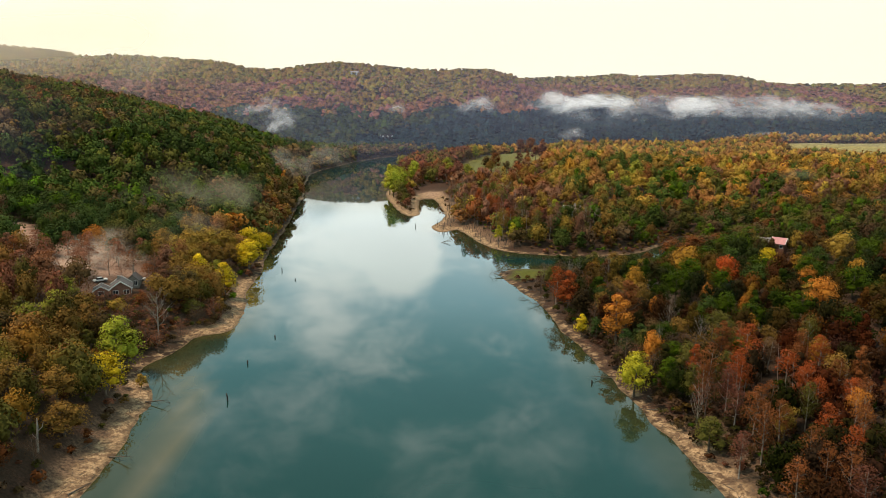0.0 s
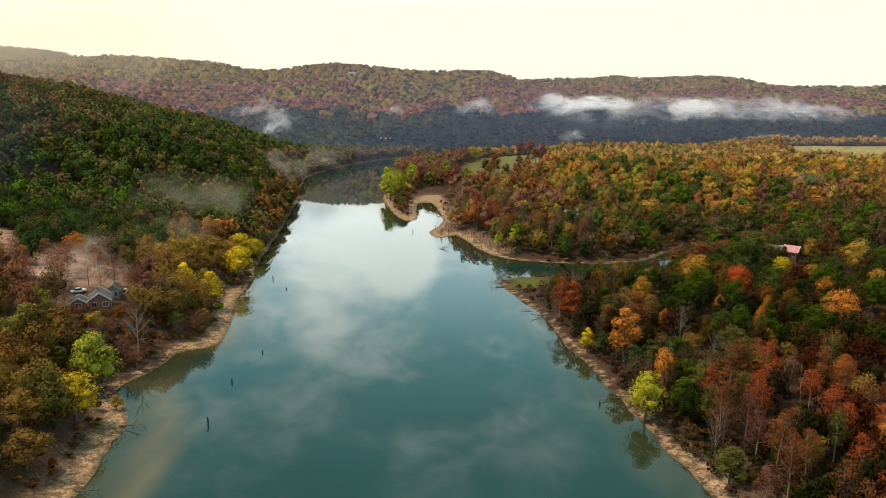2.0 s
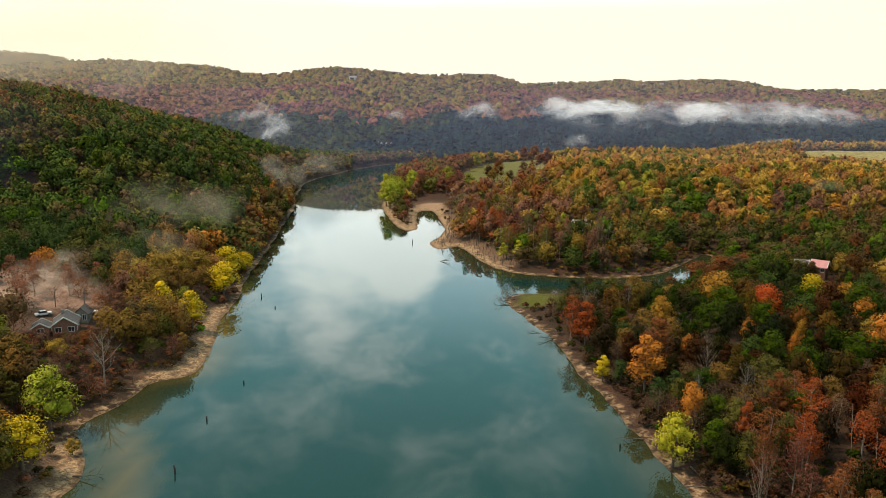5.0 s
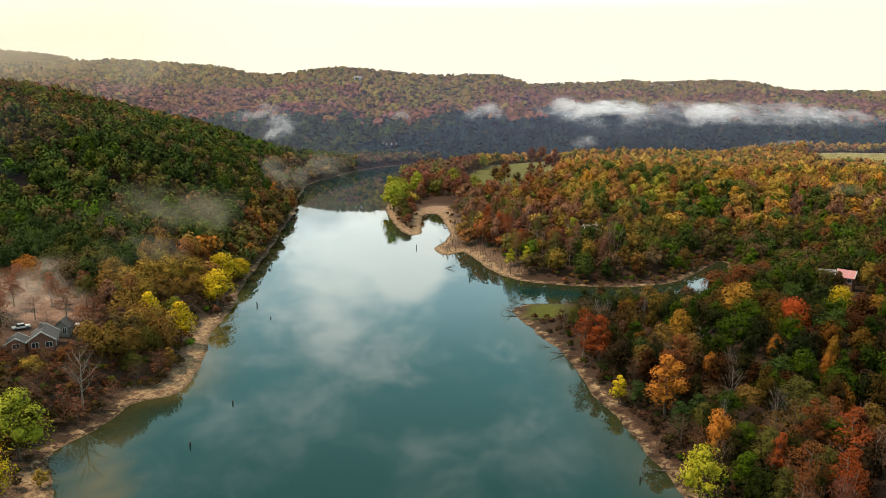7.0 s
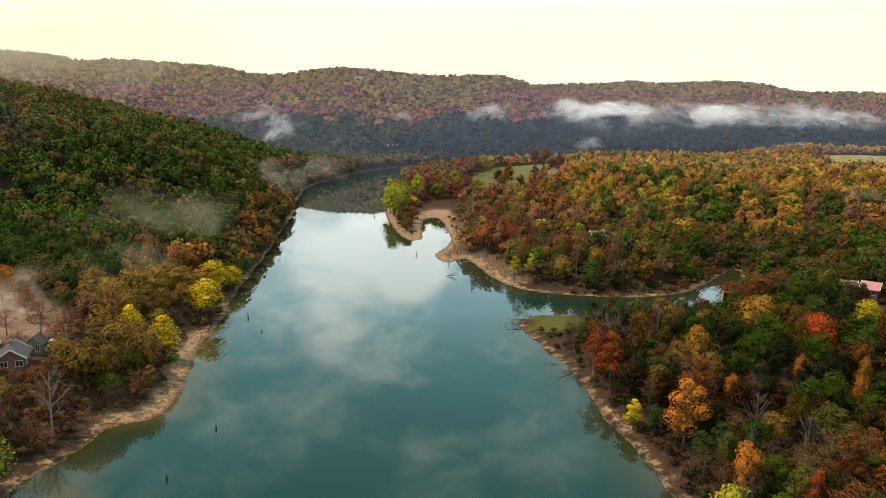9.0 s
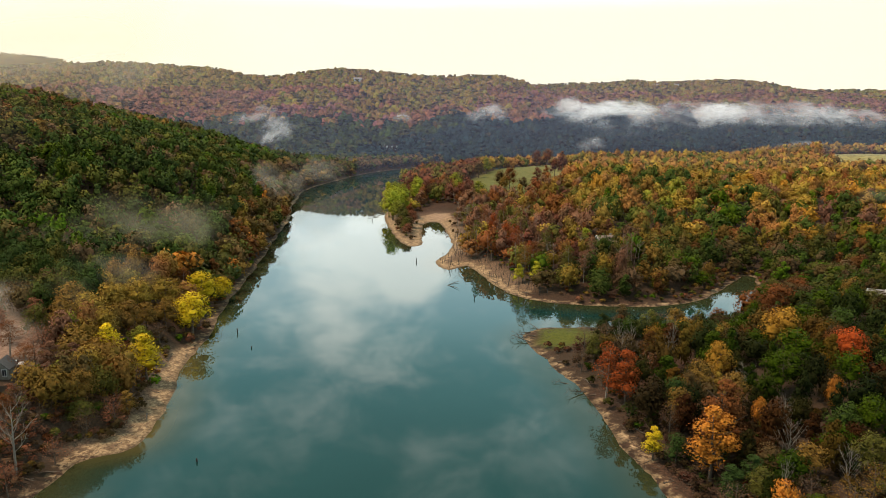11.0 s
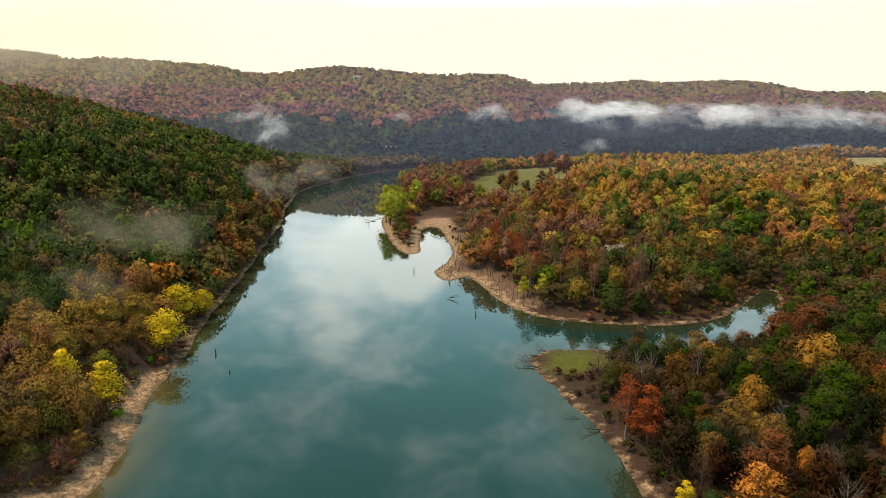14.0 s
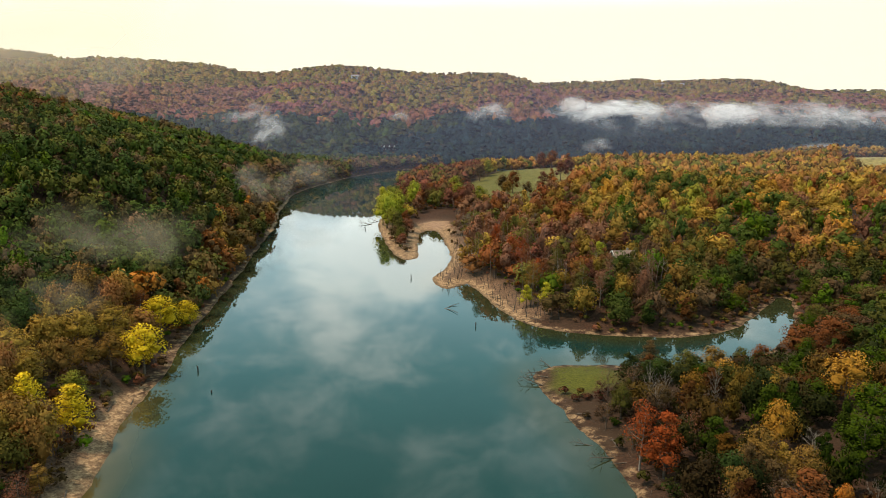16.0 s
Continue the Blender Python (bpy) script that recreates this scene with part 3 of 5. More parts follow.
def clear_of_places(x, y, low=False):
    """Where trees may stand: off fields, roads, the yard and the lawn."""
    ok = ring_mask(x, y, FIELD_RING, 6) + ring_mask(x, y, FAR_FIELD_RING, 6) + ring_mask(x, y, LAWN_RING, 2) < 0.5
    ok &= to_line(x, y, ROAD) > 5
    ok &= (ring_mask(x, y, YARD_RING, 4) < 0.5) | (lattice(np.floor(x).astype(np.int64), np.floor(y).astype(np.int64), 9) < 0.18)
    camp = ((x + 124) / 23) ** 2 + ((y - 243) / 25) ** 2 < 1
    ok &= ~camp | (lattice(np.floor(x * 2).astype(np.int64), np.floor(y * 2).astype(np.int64), 19) < 0.45)
    for hx, hy, rad in CLEARINGS + ([] if low else GLADES):
        ok &= (x - hx) ** 2 + (y - hy) ** 2 > rad * rad
    return ok


def pick(names, weights, n):
    w = np.array(weights, float)
    return np.array([PALETTE[k] for k in names])[rng.choice(len(names), n, p=w / w.sum())]


def choose(x, y, z, zones, calm=0.0):
    """Colours by zone: a list of (mask, names, weights); a later zone goes over an earlier one. calm draws them to the zone's mean."""
    out = np.zeros((len(x), 3))
    for mask, names, weights in zones:
        mean = np.average([PALETTE[k] for k in names], axis=0, weights=weights)
        out[mask] = pick(names, weights, int(mask.sum())) * (1 - calm) + mean * calm
    return out * rng.uniform(0.78, 1.22, (len(x), 1)) * rng.uniform(0.93, 1.07, (len(x), 3))


CLEARINGS = [(-82, 133, 3.5), (68, 424, 8), (65, 414, 6), (62, 405, 4.5), (135, 302, 6), (132, 309, 5), (130, 289, 7), (128, 280, 5), (125, 270, 3.5), (-107.4, 228.6, 6), (-107, 237.5, 4), (-112, 224.5, 4), (-108, 243, 4), (-119, 247, 7), (-100, 1110, 14), (-96, 1090, 12), (-96, 1074, 11), (-186, 1388, 9), (-185, 1377, 7), (407, 1690, 11), (448, 1688, 10), (645, 1446, 9), (645, 1434, 8), (700, 1462, 11), (699, 1450, 8), (-18, 559, 12), (-15, 574, 13), (-15, 592, 10), (-6, 548, 6), (-27, 508, 9)]
GLADES = [(-103, 219, 12), (-99, 210, 8), (-117, 238, 11), (-126, 246, 11), (-113, 231, 7), (-134, 240, 7), (-120, 256, 7)]  # where only low growth stands
# Trees that can be told apart, place by place: x, y, width, height, habit, colour.
GROVE_TREES = [  # in the brick-red grove
    (63, 171, 9, 14.5, "slender", "rust"), (70, 169, 9, 14, "slender", "red_rust"), (64, 139, 7.5, 14, "slender", "rust"), (60, 164, 7, 14, "slender", "rust"),
    (64, 160, 6.5, 14, "slender", "wine"), (69, 166, 7, 13, "slender", "red_rust"), (66, 149, 7, 13, "slender", "rust"), (58, 135, 6, 11, "slender", "wine"),
    (76, 138, 7, 13, "slender", "red_rust"), (81, 158, 7, 13, "slender", "red_rust"), (89, 160, 8, 13, "slender", "rust"), (77, 129, 7, 12, "slender", "red_rust"),
    (70, 131, 6, 12, "slender", "rust"), (86, 146, 7, 12, "slender", "orange"), (72, 147, 6, 9, "round", "gold"), (57, 158, 6, 9, "fan", "pale"),
    (93, 168, 8, 11, "round", "brown_gold"), (84, 164, 8, 11, "slender", "red_rust"), (88, 178, 8, 10, "round", "rust"), (95, 181, 7, 10, "round", "amber"),
]
BANK_TREES = [  # along the bank below the point
    (47, 177, 10.5, 13, "round", "yellow_lime"), (77, 182, 10, 15, "slender", "red_rust"), (60, 203, 5, 8, "fan", "pale"), (86, 204, 6, 9, "round", "orange"),
    (68, 194, 11, 9, "twiggy", "brown_gold"), (74, 199, 10, 9, "twiggy", "brown_gold"), (63, 199, 9, 8, "twiggy", "twig"), (52, 194, 7, 8, "twiggy", "twig_red"),
    (63, 186, 7, 10, "round", "olive"), (61, 194, 8, 7, "round", "fir"), (79, 200, 10, 9, "round", "olive"), (68, 188, 8, 7, "round", "brown_gold"),
    (71, 184, 7, 7, "round", "copper"), (79, 191, 9, 8, "round", "fir"), (87, 193, 9, 9, "round", "brown_gold"), (56, 203, 8, 8, "round", "olive"),
]
MIDDLE_TREES = [  # in the middle of the point
    (41.5, 224, 6, 8, "upright", "yellow"), (50, 213, 13, 16.5, "upright", "orange"), (55, 221, 14, 18, "upright", "rust"), (64, 241, 9, 11, "round", "brown_gold"),
    (119, 239, 7.5, 11, "round", "orange"), (84, 235, 4.5, 10, "round", "orange"), (97, 231, 4.5, 10, "round", "amber"), (91, 221, 4.5, 10, "round", "orange"),
    (114, 219, 12, 13, "round", "orange"), (103, 212, 11, 12, "round", "fir"), (80, 222, 9, 10, "round", "deep"), (130, 232, 12, 12, "round", "fir"),
    (67, 217, 9, 8.5, "fan", "pale"), (71, 230, 6, 8, "fan", "pale"), (73, 206, 7, 8, "fan", "pale"), (66, 231, 4.5, 8.5, "round", "orange"),
    (114, 228, 7, 9, "round", "gold"), (57, 234, 10, 9, "twiggy", "twig"), (58, 240, 7, 9, "round", "brown"), (79, 210, 10, 9, "round", "olive"),
    (67.5, 210, 9, 8, "round", "brown_gold"), (75, 215, 9, 9, "round", "fir"), (89, 210, 11, 11, "round", "fir"), (86, 222, 10, 11, "round", "fir"),
    (60, 211, 8, 8, "round", "brown"),
]
POINT_TREES = [  # on the point
    (37.5, 256, 9.5, 16, "slender", "red_rust"), (41.5, 252, 10.5, 15, "upright", "red_rust"), (98, 256, 11, 13, "round", "red"), (99, 265, 9, 11, "round", "rust"),
    (66, 257, 9, 12.5, "round", "amber"), (71, 274, 6.5, 10, "round", "gold"), (119, 271, 9.5, 12, "round", "yellow"), (87, 262, 13, 12, "round", "fir"),
    (78, 248, 12, 12, "round", "fir"), (58, 247, 10, 12, "round", "brown_gold"), (92, 244, 11, 12, "round", "fir"), (104, 245, 11, 12, "round", "deep"),
    (111, 256, 12, 12, "round", "fir"), (126, 256, 12, 12, "round", "fir"), (136, 268, 12, 12, "round", "deep"), (71, 252, 6, 7, "bare", "pale"),
    (57, 271, 7, 9, "fan", "pale"), (62, 246, 6, 9, "upright", "gold"), (120, 262, 8, 7, "round", "fir"),
]
TIP_TREES = [  # behind the tip of the point
    (90.5, 279, 14, 14.5, "round", "amber"), (83, 292, 9, 9, "round", "fir"), (96, 313, 14, 13, "round", "rust"), (106, 318, 15, 13, "round", "rust"),
    (116, 331, 13, 11, "round", "brown"), (113, 302, 13, 12.5, "round", "fir"), (101, 290, 12, 12, "round", "fir"), (108, 281, 12, 12, "round", "deep"),
    (77, 286, 10, 9, "round", "brown_gold"), (153, 285, 13, 14, "round", "gold"), (52, 300, 8, 7, "round", "deep"), (62, 297, 8, 7, "round", "fir"),
    (70, 300, 9, 7.5, "round", "amber"), (50, 284, 7, 8, "fan", "pale"), (47, 288, 6, 8, "fan", "pale"), (46, 278, 7, 9, "fan", "pale"),
    (62, 284, 6, 8, "fan", "pale"), (74, 280, 6, 9, "round", "gold"), (141, 292, 7, 7, "round", "olive"),
    (150, 277, 10, 12, "round", "gold"), (127, 265, 7, 10, "round", "amber"), (139, 247, 8, 11, "round", "amber"), (143, 300, 9, 11, "round", "gold"),
    (125, 297, 10, 11, "round", "olive"), (130, 318, 11, 11, "round", "brown_gold"),
]
CREEK_TREES = [  # by the creek
    (125, 345, 12, 10, "round", "rust"), (62, 418, 6, 6, "round", "olive"), (75, 423, 7, 7, "round", "gold"), (24, 377, 7, 9, "upright", "yellow_lime"),
    (31, 375, 7, 9.5, "upright", "yellow_lime"), (44, 368, 5, 7, "round", "olive_lime"), (36, 372, 5, 6, "round", "olive"), (58, 372, 9, 13, "round", "gold"),
    (48, 384, 8, 14, "upright", "wine"), (52, 396, 7, 12, "round", "gold"), (60, 432, 7, 9, "round", "lime"), (76, 418, 8, 8, "round", "gold"),
    (72, 436, 8, 12, "upright", "wine"), (86, 424, 9, 10, "round", "gold"), (60, 402, 8, 5, "round", "olive_lime"), (69, 404, 8, 5, "round", "fir"),
]
FIELD_TREES = [  # round the dry field
    (11, 602, 13, 14, "round", "olive_lime"), (36, 644, 14, 18, "round", "rust"), (29, 650, 12, 15, "round", "brown"), (54, 612, 13, 19, "upright", "wine"),
    (66, 664, 9, 14, "upright", "rust"), (76, 690, 12, 16, "round", "wine"), (84, 706, 13, 17, "round", "wine"), (88, 740, 13, 18, "upright", "rust"),
    (70, 780, 13, 17, "round", "wine"), (82, 800, 13, 17, "round", "rust"), (22, 770, 12, 16, "round", "olive_lime"), (14, 740, 13, 15, "round", "brown"),
    (0, 536, 8, 11, "slender", "russet"), (4, 550, 8, 11, "slender", "rust"), (1, 567, 9, 11, "upright", "russet"), (6, 522, 8, 11, "slender", "russet"),
    (8, 575, 9, 12, "round", "brown_gold"), (44, 617, 9, 12, "round", "brown"), (31, 626, 10, 13, "round", "brown_gold"),
]
SPIT_TREES = [  # on the spit
    (-45, 546, 17, 22, "round", "lime"), (-49, 560, 14, 25, "upright", "yellow_lime"), (-39, 553, 15, 20, "round", "lime"), (-41, 537, 11, 15, "round", "olive_lime"),
    (-37, 527, 10, 13, "round", "olive"), (-33, 535, 10, 13, "upright", "rust"), (-35, 516, 10, 11, "round", "olive"), (-32, 507, 9, 9, "round", "brown"),
    (-31, 519, 9, 11, "round", "twig_red"), (-33, 498, 9, 10, "round", "olive"), (-37, 508, 8, 9, "round", "brown"), (-31, 489, 8, 8, "round", "twig_red"),
    (-35, 490, 5, 5, "twiggy", "twig"), (-42, 590, 15, 19, "round", "olive_lime"), (-33, 608, 14, 21, "round", "lime"), (-50, 618, 15, 19, "round", "olive_lime"),
    (-24, 652, 13, 14, "round", "rust"), (-6, 656, 14, 17, "round", "olive_lime"), (-22, 622, 13, 14, "round", "brown"), (-13, 614, 12, 12, "round", "brown"),
    (-5, 605, 7, 4.5, "twiggy", "twig_red"), (-27, 630, 13, 16, "round", "wine"), (-4, 624, 13, 15, "round", "olive_lime"), (-47, 578, 15, 20, "round", "lime"),
    (-40, 650, 15, 18, "round", "wine"), (-3, 522, 8, 10, "slender", "russet"), (-2, 584, 9, 11, "round", "rust"),
]
LOW_BANK_TREES = [  # on the low bank
    (-89.5, 186, 14, 16.5, "round", "lime"), (-84, 166, 12.5, 12, "round", "yellow"), (-92, 170, 7, 9, "round", "gold"), (-88, 152, 11, 9, "round", "brown_gold"),
    (-95, 147, 11, 10, "round", "brown_gold"), (-82, 143, 12, 8, "round", "brown_gold"), (-103, 158, 11, 10, "round", "brown_gold"), (-112, 184, 12, 11, "round", "olive_lime"),
    (-80, 177, 4, 4, "round", "gold"), (-91, 126, 12, 10, "round", "brown_gold"), (-96, 132, 13, 11, "round", "brown_gold"), (-104, 138, 12, 11, "round", "gold"),
    (-108, 148, 12, 11, "round", "olive_lime"), (-114, 164, 12, 11, "round", "olive_lime"), (-101, 174, 9, 9, "round", "brown_gold"), (-112, 198, 11, 11, "round", "olive_lime"),
]
BEACH_TREES = [  # above the beach
    (-88.5, 210, 9, 15, "bare", "pale"), (-103, 240, 7, 8, "slender", "rust"), (-96, 236, 6, 7, "twiggy", "twig_red"), (-110, 235, 6, 8, "twiggy", "twig_red"),
    (-96, 205, 8, 10, "twiggy", "twig_red"), (-95, 240, 6, 6, "round", "olive_lime"), (-98, 222, 6, 6, "round", "rust"), (-101, 212, 7, 6, "round", "gold"),
    (-94, 229, 6, 5, "twiggy", "twig_red"), (-92, 214, 9, 9, "twiggy", "twig_red"), (-84, 216, 7, 7, "twiggy", "twig_red"), (-95, 219, 7, 6, "twiggy", "twig"),
    (-86, 203, 8, 8, "twiggy", "twig_red"),
]
CAMP_TREES = [  # round the camp
    (-118, 212, 10, 10, "round", "olive_lime"), (-112, 248, 8, 10, "slender", "rust"), (-118, 243, 7, 9, "twiggy", "twig_red"), (-106, 252, 8, 10, "twiggy", "twig_red"),
    (-93, 252, 7, 9, "round", "brown_gold"), (-128, 250, 7, 10, "slender", "twig_red"), (-132, 232, 8, 11, "slender", "rust"), (-126, 240, 7, 10, "slender", "twig_red"),
    (-148, 240, 8, 12, "slender", "rust"), (-104, 245, 8, 9, "twiggy", "twig_red"), (-139, 228, 9, 11, "slender", "twig_red"), (-145, 218, 9, 11, "slender", "twig_red"),
    (-130, 244, 8, 11, "slender", "twig_red"), (-138, 242, 8, 12, "slender", "twig_red"), (-123, 236, 7, 10, "slender", "twig_red"), (-146, 250, 9, 12, "slender", "twig_red"),
    (-154, 246, 8, 11, "upright", "russet"),
    (-100, 216, 7, 8, "twiggy", "twig_red"), (-106, 214, 7, 8, "twiggy", "twig_red"), (-95, 223, 7, 8, "twiggy", "russet"), (-115, 217, 8, 9, "twiggy", "rust"), (-111, 211, 7, 7, "twiggy", "twig_red"),
]
YARD_TREES = [  # behind the yard
    (-124, 262, 7, 10, "slender", "twig_red"), (-133, 256, 8, 11, "slender", "rust"), (-84, 261, 12.5, 13.5, "upright", "yellow"), (-92, 258, 10, 12, "upright", "yellow"),
    (-104, 262, 9, 11, "round", "olive_lime"), (-121, 257, 7, 10, "slender", "twig_red"), (-140, 259, 8, 11, "slender", "twig_red"), (-150, 262, 9, 9, "round", "green"),
    (-113, 262, 9, 11, "round", "olive"), (-134, 262, 8, 11, "slender", "twig_red"),
]
FAR_BANK_TREES = [  # where the bank meets the hill
    (-98, 268, 8, 11, "round", "gold"), (-95, 334, 15, 14, "round", "yellow"), (-87, 303, 15, 15, "round", "yellow"), (-91, 347, 11, 10, "round", "yellow"),
    (-100, 272, 11, 11, "round", "gold"), (-107, 278, 12, 12, "round", "gold"), (-115, 284, 13, 12, "round", "brown_gold"), (-110, 270, 11, 11, "round", "brown_gold"),
    (-99, 312, 13, 12, "round", "gold"), (-96, 290, 9, 9, "round", "brown_gold"), (-136, 270, 11, 12, "round", "orange"), (-128, 268, 8, 9, "round", "pine"),
    (-118, 270, 7, 10, "slender", "twig_red"), (-29, 480, 4, 3.5, "twiggy", "twig"),
    (-90, 243, 11, 10, "round", "gold"), (-87, 233, 9, 9, "round", "brown_gold"), (-103, 300, 12, 12, "round", "gold"), (-93, 297, 10, 10, "round", "brown_gold"), (-85, 229, 8, 6, "round", "olive"),
]
HEROES = GROVE_TREES + BANK_TREES + MIDDLE_TREES + POINT_TREES + TIP_TREES + CREEK_TREES + FIELD_TREES + SPIT_TREES + LOW_BANK_TREES + BEACH_TREES + CAMP_TREES + YARD_TREES + FAR_BANK_TREES
bank_shapes = [crown_shape(500, 0.042, 1.0, 0.12, 1.0, 7, 0.50) for _ in range(12)]
near_shapes = [crown_shape(600, 0.038, 1.0, 0.12, 1.0, 8, 0.5) for _ in range(9)] + [crown_shape(600, 0.037, 0.8, 0.08, 1.0, 8, 0.47, 0.55) for _ in range(6)]
mid_shapes = [crown_shape(175, 0.056, 1.0, 0.1, 1.0, 4, 0.72) for _ in range(14)] + [crown_shape(175, 0.054, 0.85, 0.05, 1.0, 3, 0.72, 0.4) for _ in range(5)]
slope_shapes = [crown_shape(26, 0.10, 1.0, 0.1, 1.0, 3, 0.86, flat=0.3) for _ in range(18)]
hill_shapes = [crown_shape(125, 0.078, 1.0, 0.1, 1.0, 4, 0.62) for _ in range(14)] + [crown_shape(125, 0.074, 0.8, 0.05, 1.0, 4, 0.62, 0.6) for _ in range(5)]
creek_shapes = [crown_shape(260, 0.052, 1.0, 0.12, 1.0, 6, 0.56) for _ in range(9)] + [crown_shape(260, 0.050, 0.8, 0.08, 1.0, 6, 0.55, 0.55) for _ in range(5)]


def dome_shape(r=rng):
    """The lumpy top of a crown far off, of thirty triangles."""
    v = [(r.uniform(-0.08, 0.08), r.uniform(-0.08, 0.08), r.uniform(0.93, 1.03))]
    for out, up in ((0.28, 0.90), (0.48, 0.60), (0.55, 0.14)):
        turn = r.uniform(0, 6.28)
        for k in range(6):
            wide = out * r.uniform(0.78, 1.16)
            v.append((math.cos(turn + 1.0472 * k) * wide, math.sin(turn + 1.0472 * k) * wide, up * r.uniform(0.86, 1.08)))
    v, f = np.array(v), []
    for k in range(6):
        a, b = 1 + k, 1 + (k + 1) % 6
        f += [(0, a, b)] + [tri for ring in (0, 6) for tri in ((a + ring, a + ring + 6, b + ring + 6), (a + ring, b + ring + 6, b + ring))]
    way = unit(v * (1.0, 1.0, 0.6) + (0, 0, 0.3) + r.normal(size=v.shape) * 0.2)
    return v, np.array(f), r.uniform(0.8, 1.15, len(v)), way


far_shapes = [dome_shape() for _ in range(24)]


def woods(x, y, step, min_d, shapes, name, zones, width, height, extra=None, leaf=1.0, calm=0.15, mat=None):
    """One stand of trees as a single mesh; leaf scales its colours, putting the stand's brightness or shade into them,
    calm is how even they are.
    """
    z, d = land(x, y)
    ok = (d > min_d) & clear_of_places(x, y)
    if extra is not None:
        ok &= extra(x, y, z, d)
    x, y, z, d = x[ok], y[ok], z[ok], d[ok]
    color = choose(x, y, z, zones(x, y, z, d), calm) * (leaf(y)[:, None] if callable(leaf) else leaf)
    w = rng.uniform(width[0], width[1], len(x))
    h = rng.uniform(height[0], height[1], len(x))
    off = to_line(x, y, CREEK)
    south = (y < 0.62 * (x - 70) + 340) & (off < 50) & (x > 44)
    h = np.where(south, np.minimum(h, 2.6 + 0.20 * off), h)
    w = np.where(south, np.minimum(w, 5.0 + 0.2 * off), w)
    rows = np.column_stack([x, y, z - 0.3, w, h, color])
    return scatter(shapes, rows, name, mat)


def all_of(x):
    return np.ones(len(x), bool)


def right_zones(x, y, z, d):
    n = grain(x, y, 60, 41)
    m = grain(x, y, 35, 47)
    return [
        (all_of(x), ["green", "pine", "olive", "gold", "rust", "brown", "orange", "brown_gold", "amber"], [24, 24, 9, 6, 12, 8, 4, 12, 4]),
        ((n > 0.1) & (y > 230), ["olive", "gold", "brown", "rust", "green", "brown_gold"], [26, 16, 18, 7, 20, 13]),
        ((y < 190) & (m > -0.35), ["rust", "red_rust", "brown", "olive", "orange", "fir", "wine"], [26, 20, 14, 14, 5, 9, 12]),
        ((d < 16) & (y < 330), ["brown", "olive", "rust", "fir", "twig"], [30, 24, 14, 16, 16]),
        ((y > 400), ["gold", "olive", "copper", "rust", "deep", "pine", "amber", "brown_gold"], [17, 15, 14, 6, 18, 8, 7, 15]),
        ((y > 400) & (m > 0.2), ["gold", "olive_lime", "brown_gold", "copper", "olive"], [34, 14, 24, 12, 16]),
        ((y > 400) & (m < -0.32), ["copper", "brown_gold", "russet", "rust", "amber"], [34, 24, 14, 14, 14]),
        ((y > 385) & (n < -0.12), ["deep", "fir", "pine", "olive", "copper", "gold"], [28, 16, 18, 10, 16, 12]),
        ((y > 300) & (y < 430) & (x > 45), ["deep", "olive", "brown", "green", "rust", "twig", "brown_gold"], [26, 22, 16, 12, 8, 8, 8]),
        ((y > 425) & (y < 560) & (x > 165 + 50 * n), ["copper", "russet", "brown_gold", "deep", "amber", "olive", "gold", "fir"], [22, 9, 18, 16, 8, 10, 10, 7]),
        ((y > 385) & (x < 62 + 0.1 * (y - 400)) & (y < 640), ["russet", "rust", "wine", "brown_gold", "olive", "copper", "gold"], [34, 18, 6, 16, 12, 8, 6]),
        ((y > 640), ["gold", "olive", "copper", "brown_gold", "deep", "brown"], [26, 10, 26, 22, 8, 8]),
        ((y > 590) & (x < 10 + 0.03 * (y - 590)), ["wine", "rust", "brown", "olive", "deep"], [36, 22, 22, 12, 8]),
    ]


def hill_zones(x, y, z, d):
    n = grain(x, y, 70, 53)
    return [
        (all_of(x), ["pine", "deep", "olive", "brown", "fir", "twig"], [30, 28, 20, 9, 9, 4]),
        (n > 0.18, ["green", "deep", "pine", "olive", "brown"], [20, 34, 28, 12, 6]),
        ((x < -190 + 40 * n) & (n < 0.1), ["olive", "brown", "pine", "deep", "brown_gold", "twig"], [26, 24, 16, 18, 7, 9]),
        (z > 60, ["rust", "brown", "olive", "fir", "wine", "deep"], [14, 24, 26, 17, 5, 14]),
        ((d < 17 + 8 * n) & (y > 330), ["brown", "rust", "brown_gold", "olive", "pine", "orange", "gold"], [28, 16, 18, 20, 8, 4, 6]),
        ((d < 30) & (y > 560), ["twig", "brown", "deep", "olive", "brown_gold"], [30, 24, 18, 18, 10]),
        ((d < np.where(y > 268, 34, 62)) & (y < 345), ["olive", "brown_gold", "copper", "gold", "brown", "amber"], [16, 36, 20, 10, 12, 6]),
        ((d > 24) & (y > 190) & (y < 258), ["twig_red", "russet", "brown", "olive", "brown_gold"], [40, 14, 16, 16, 14]),
    ]


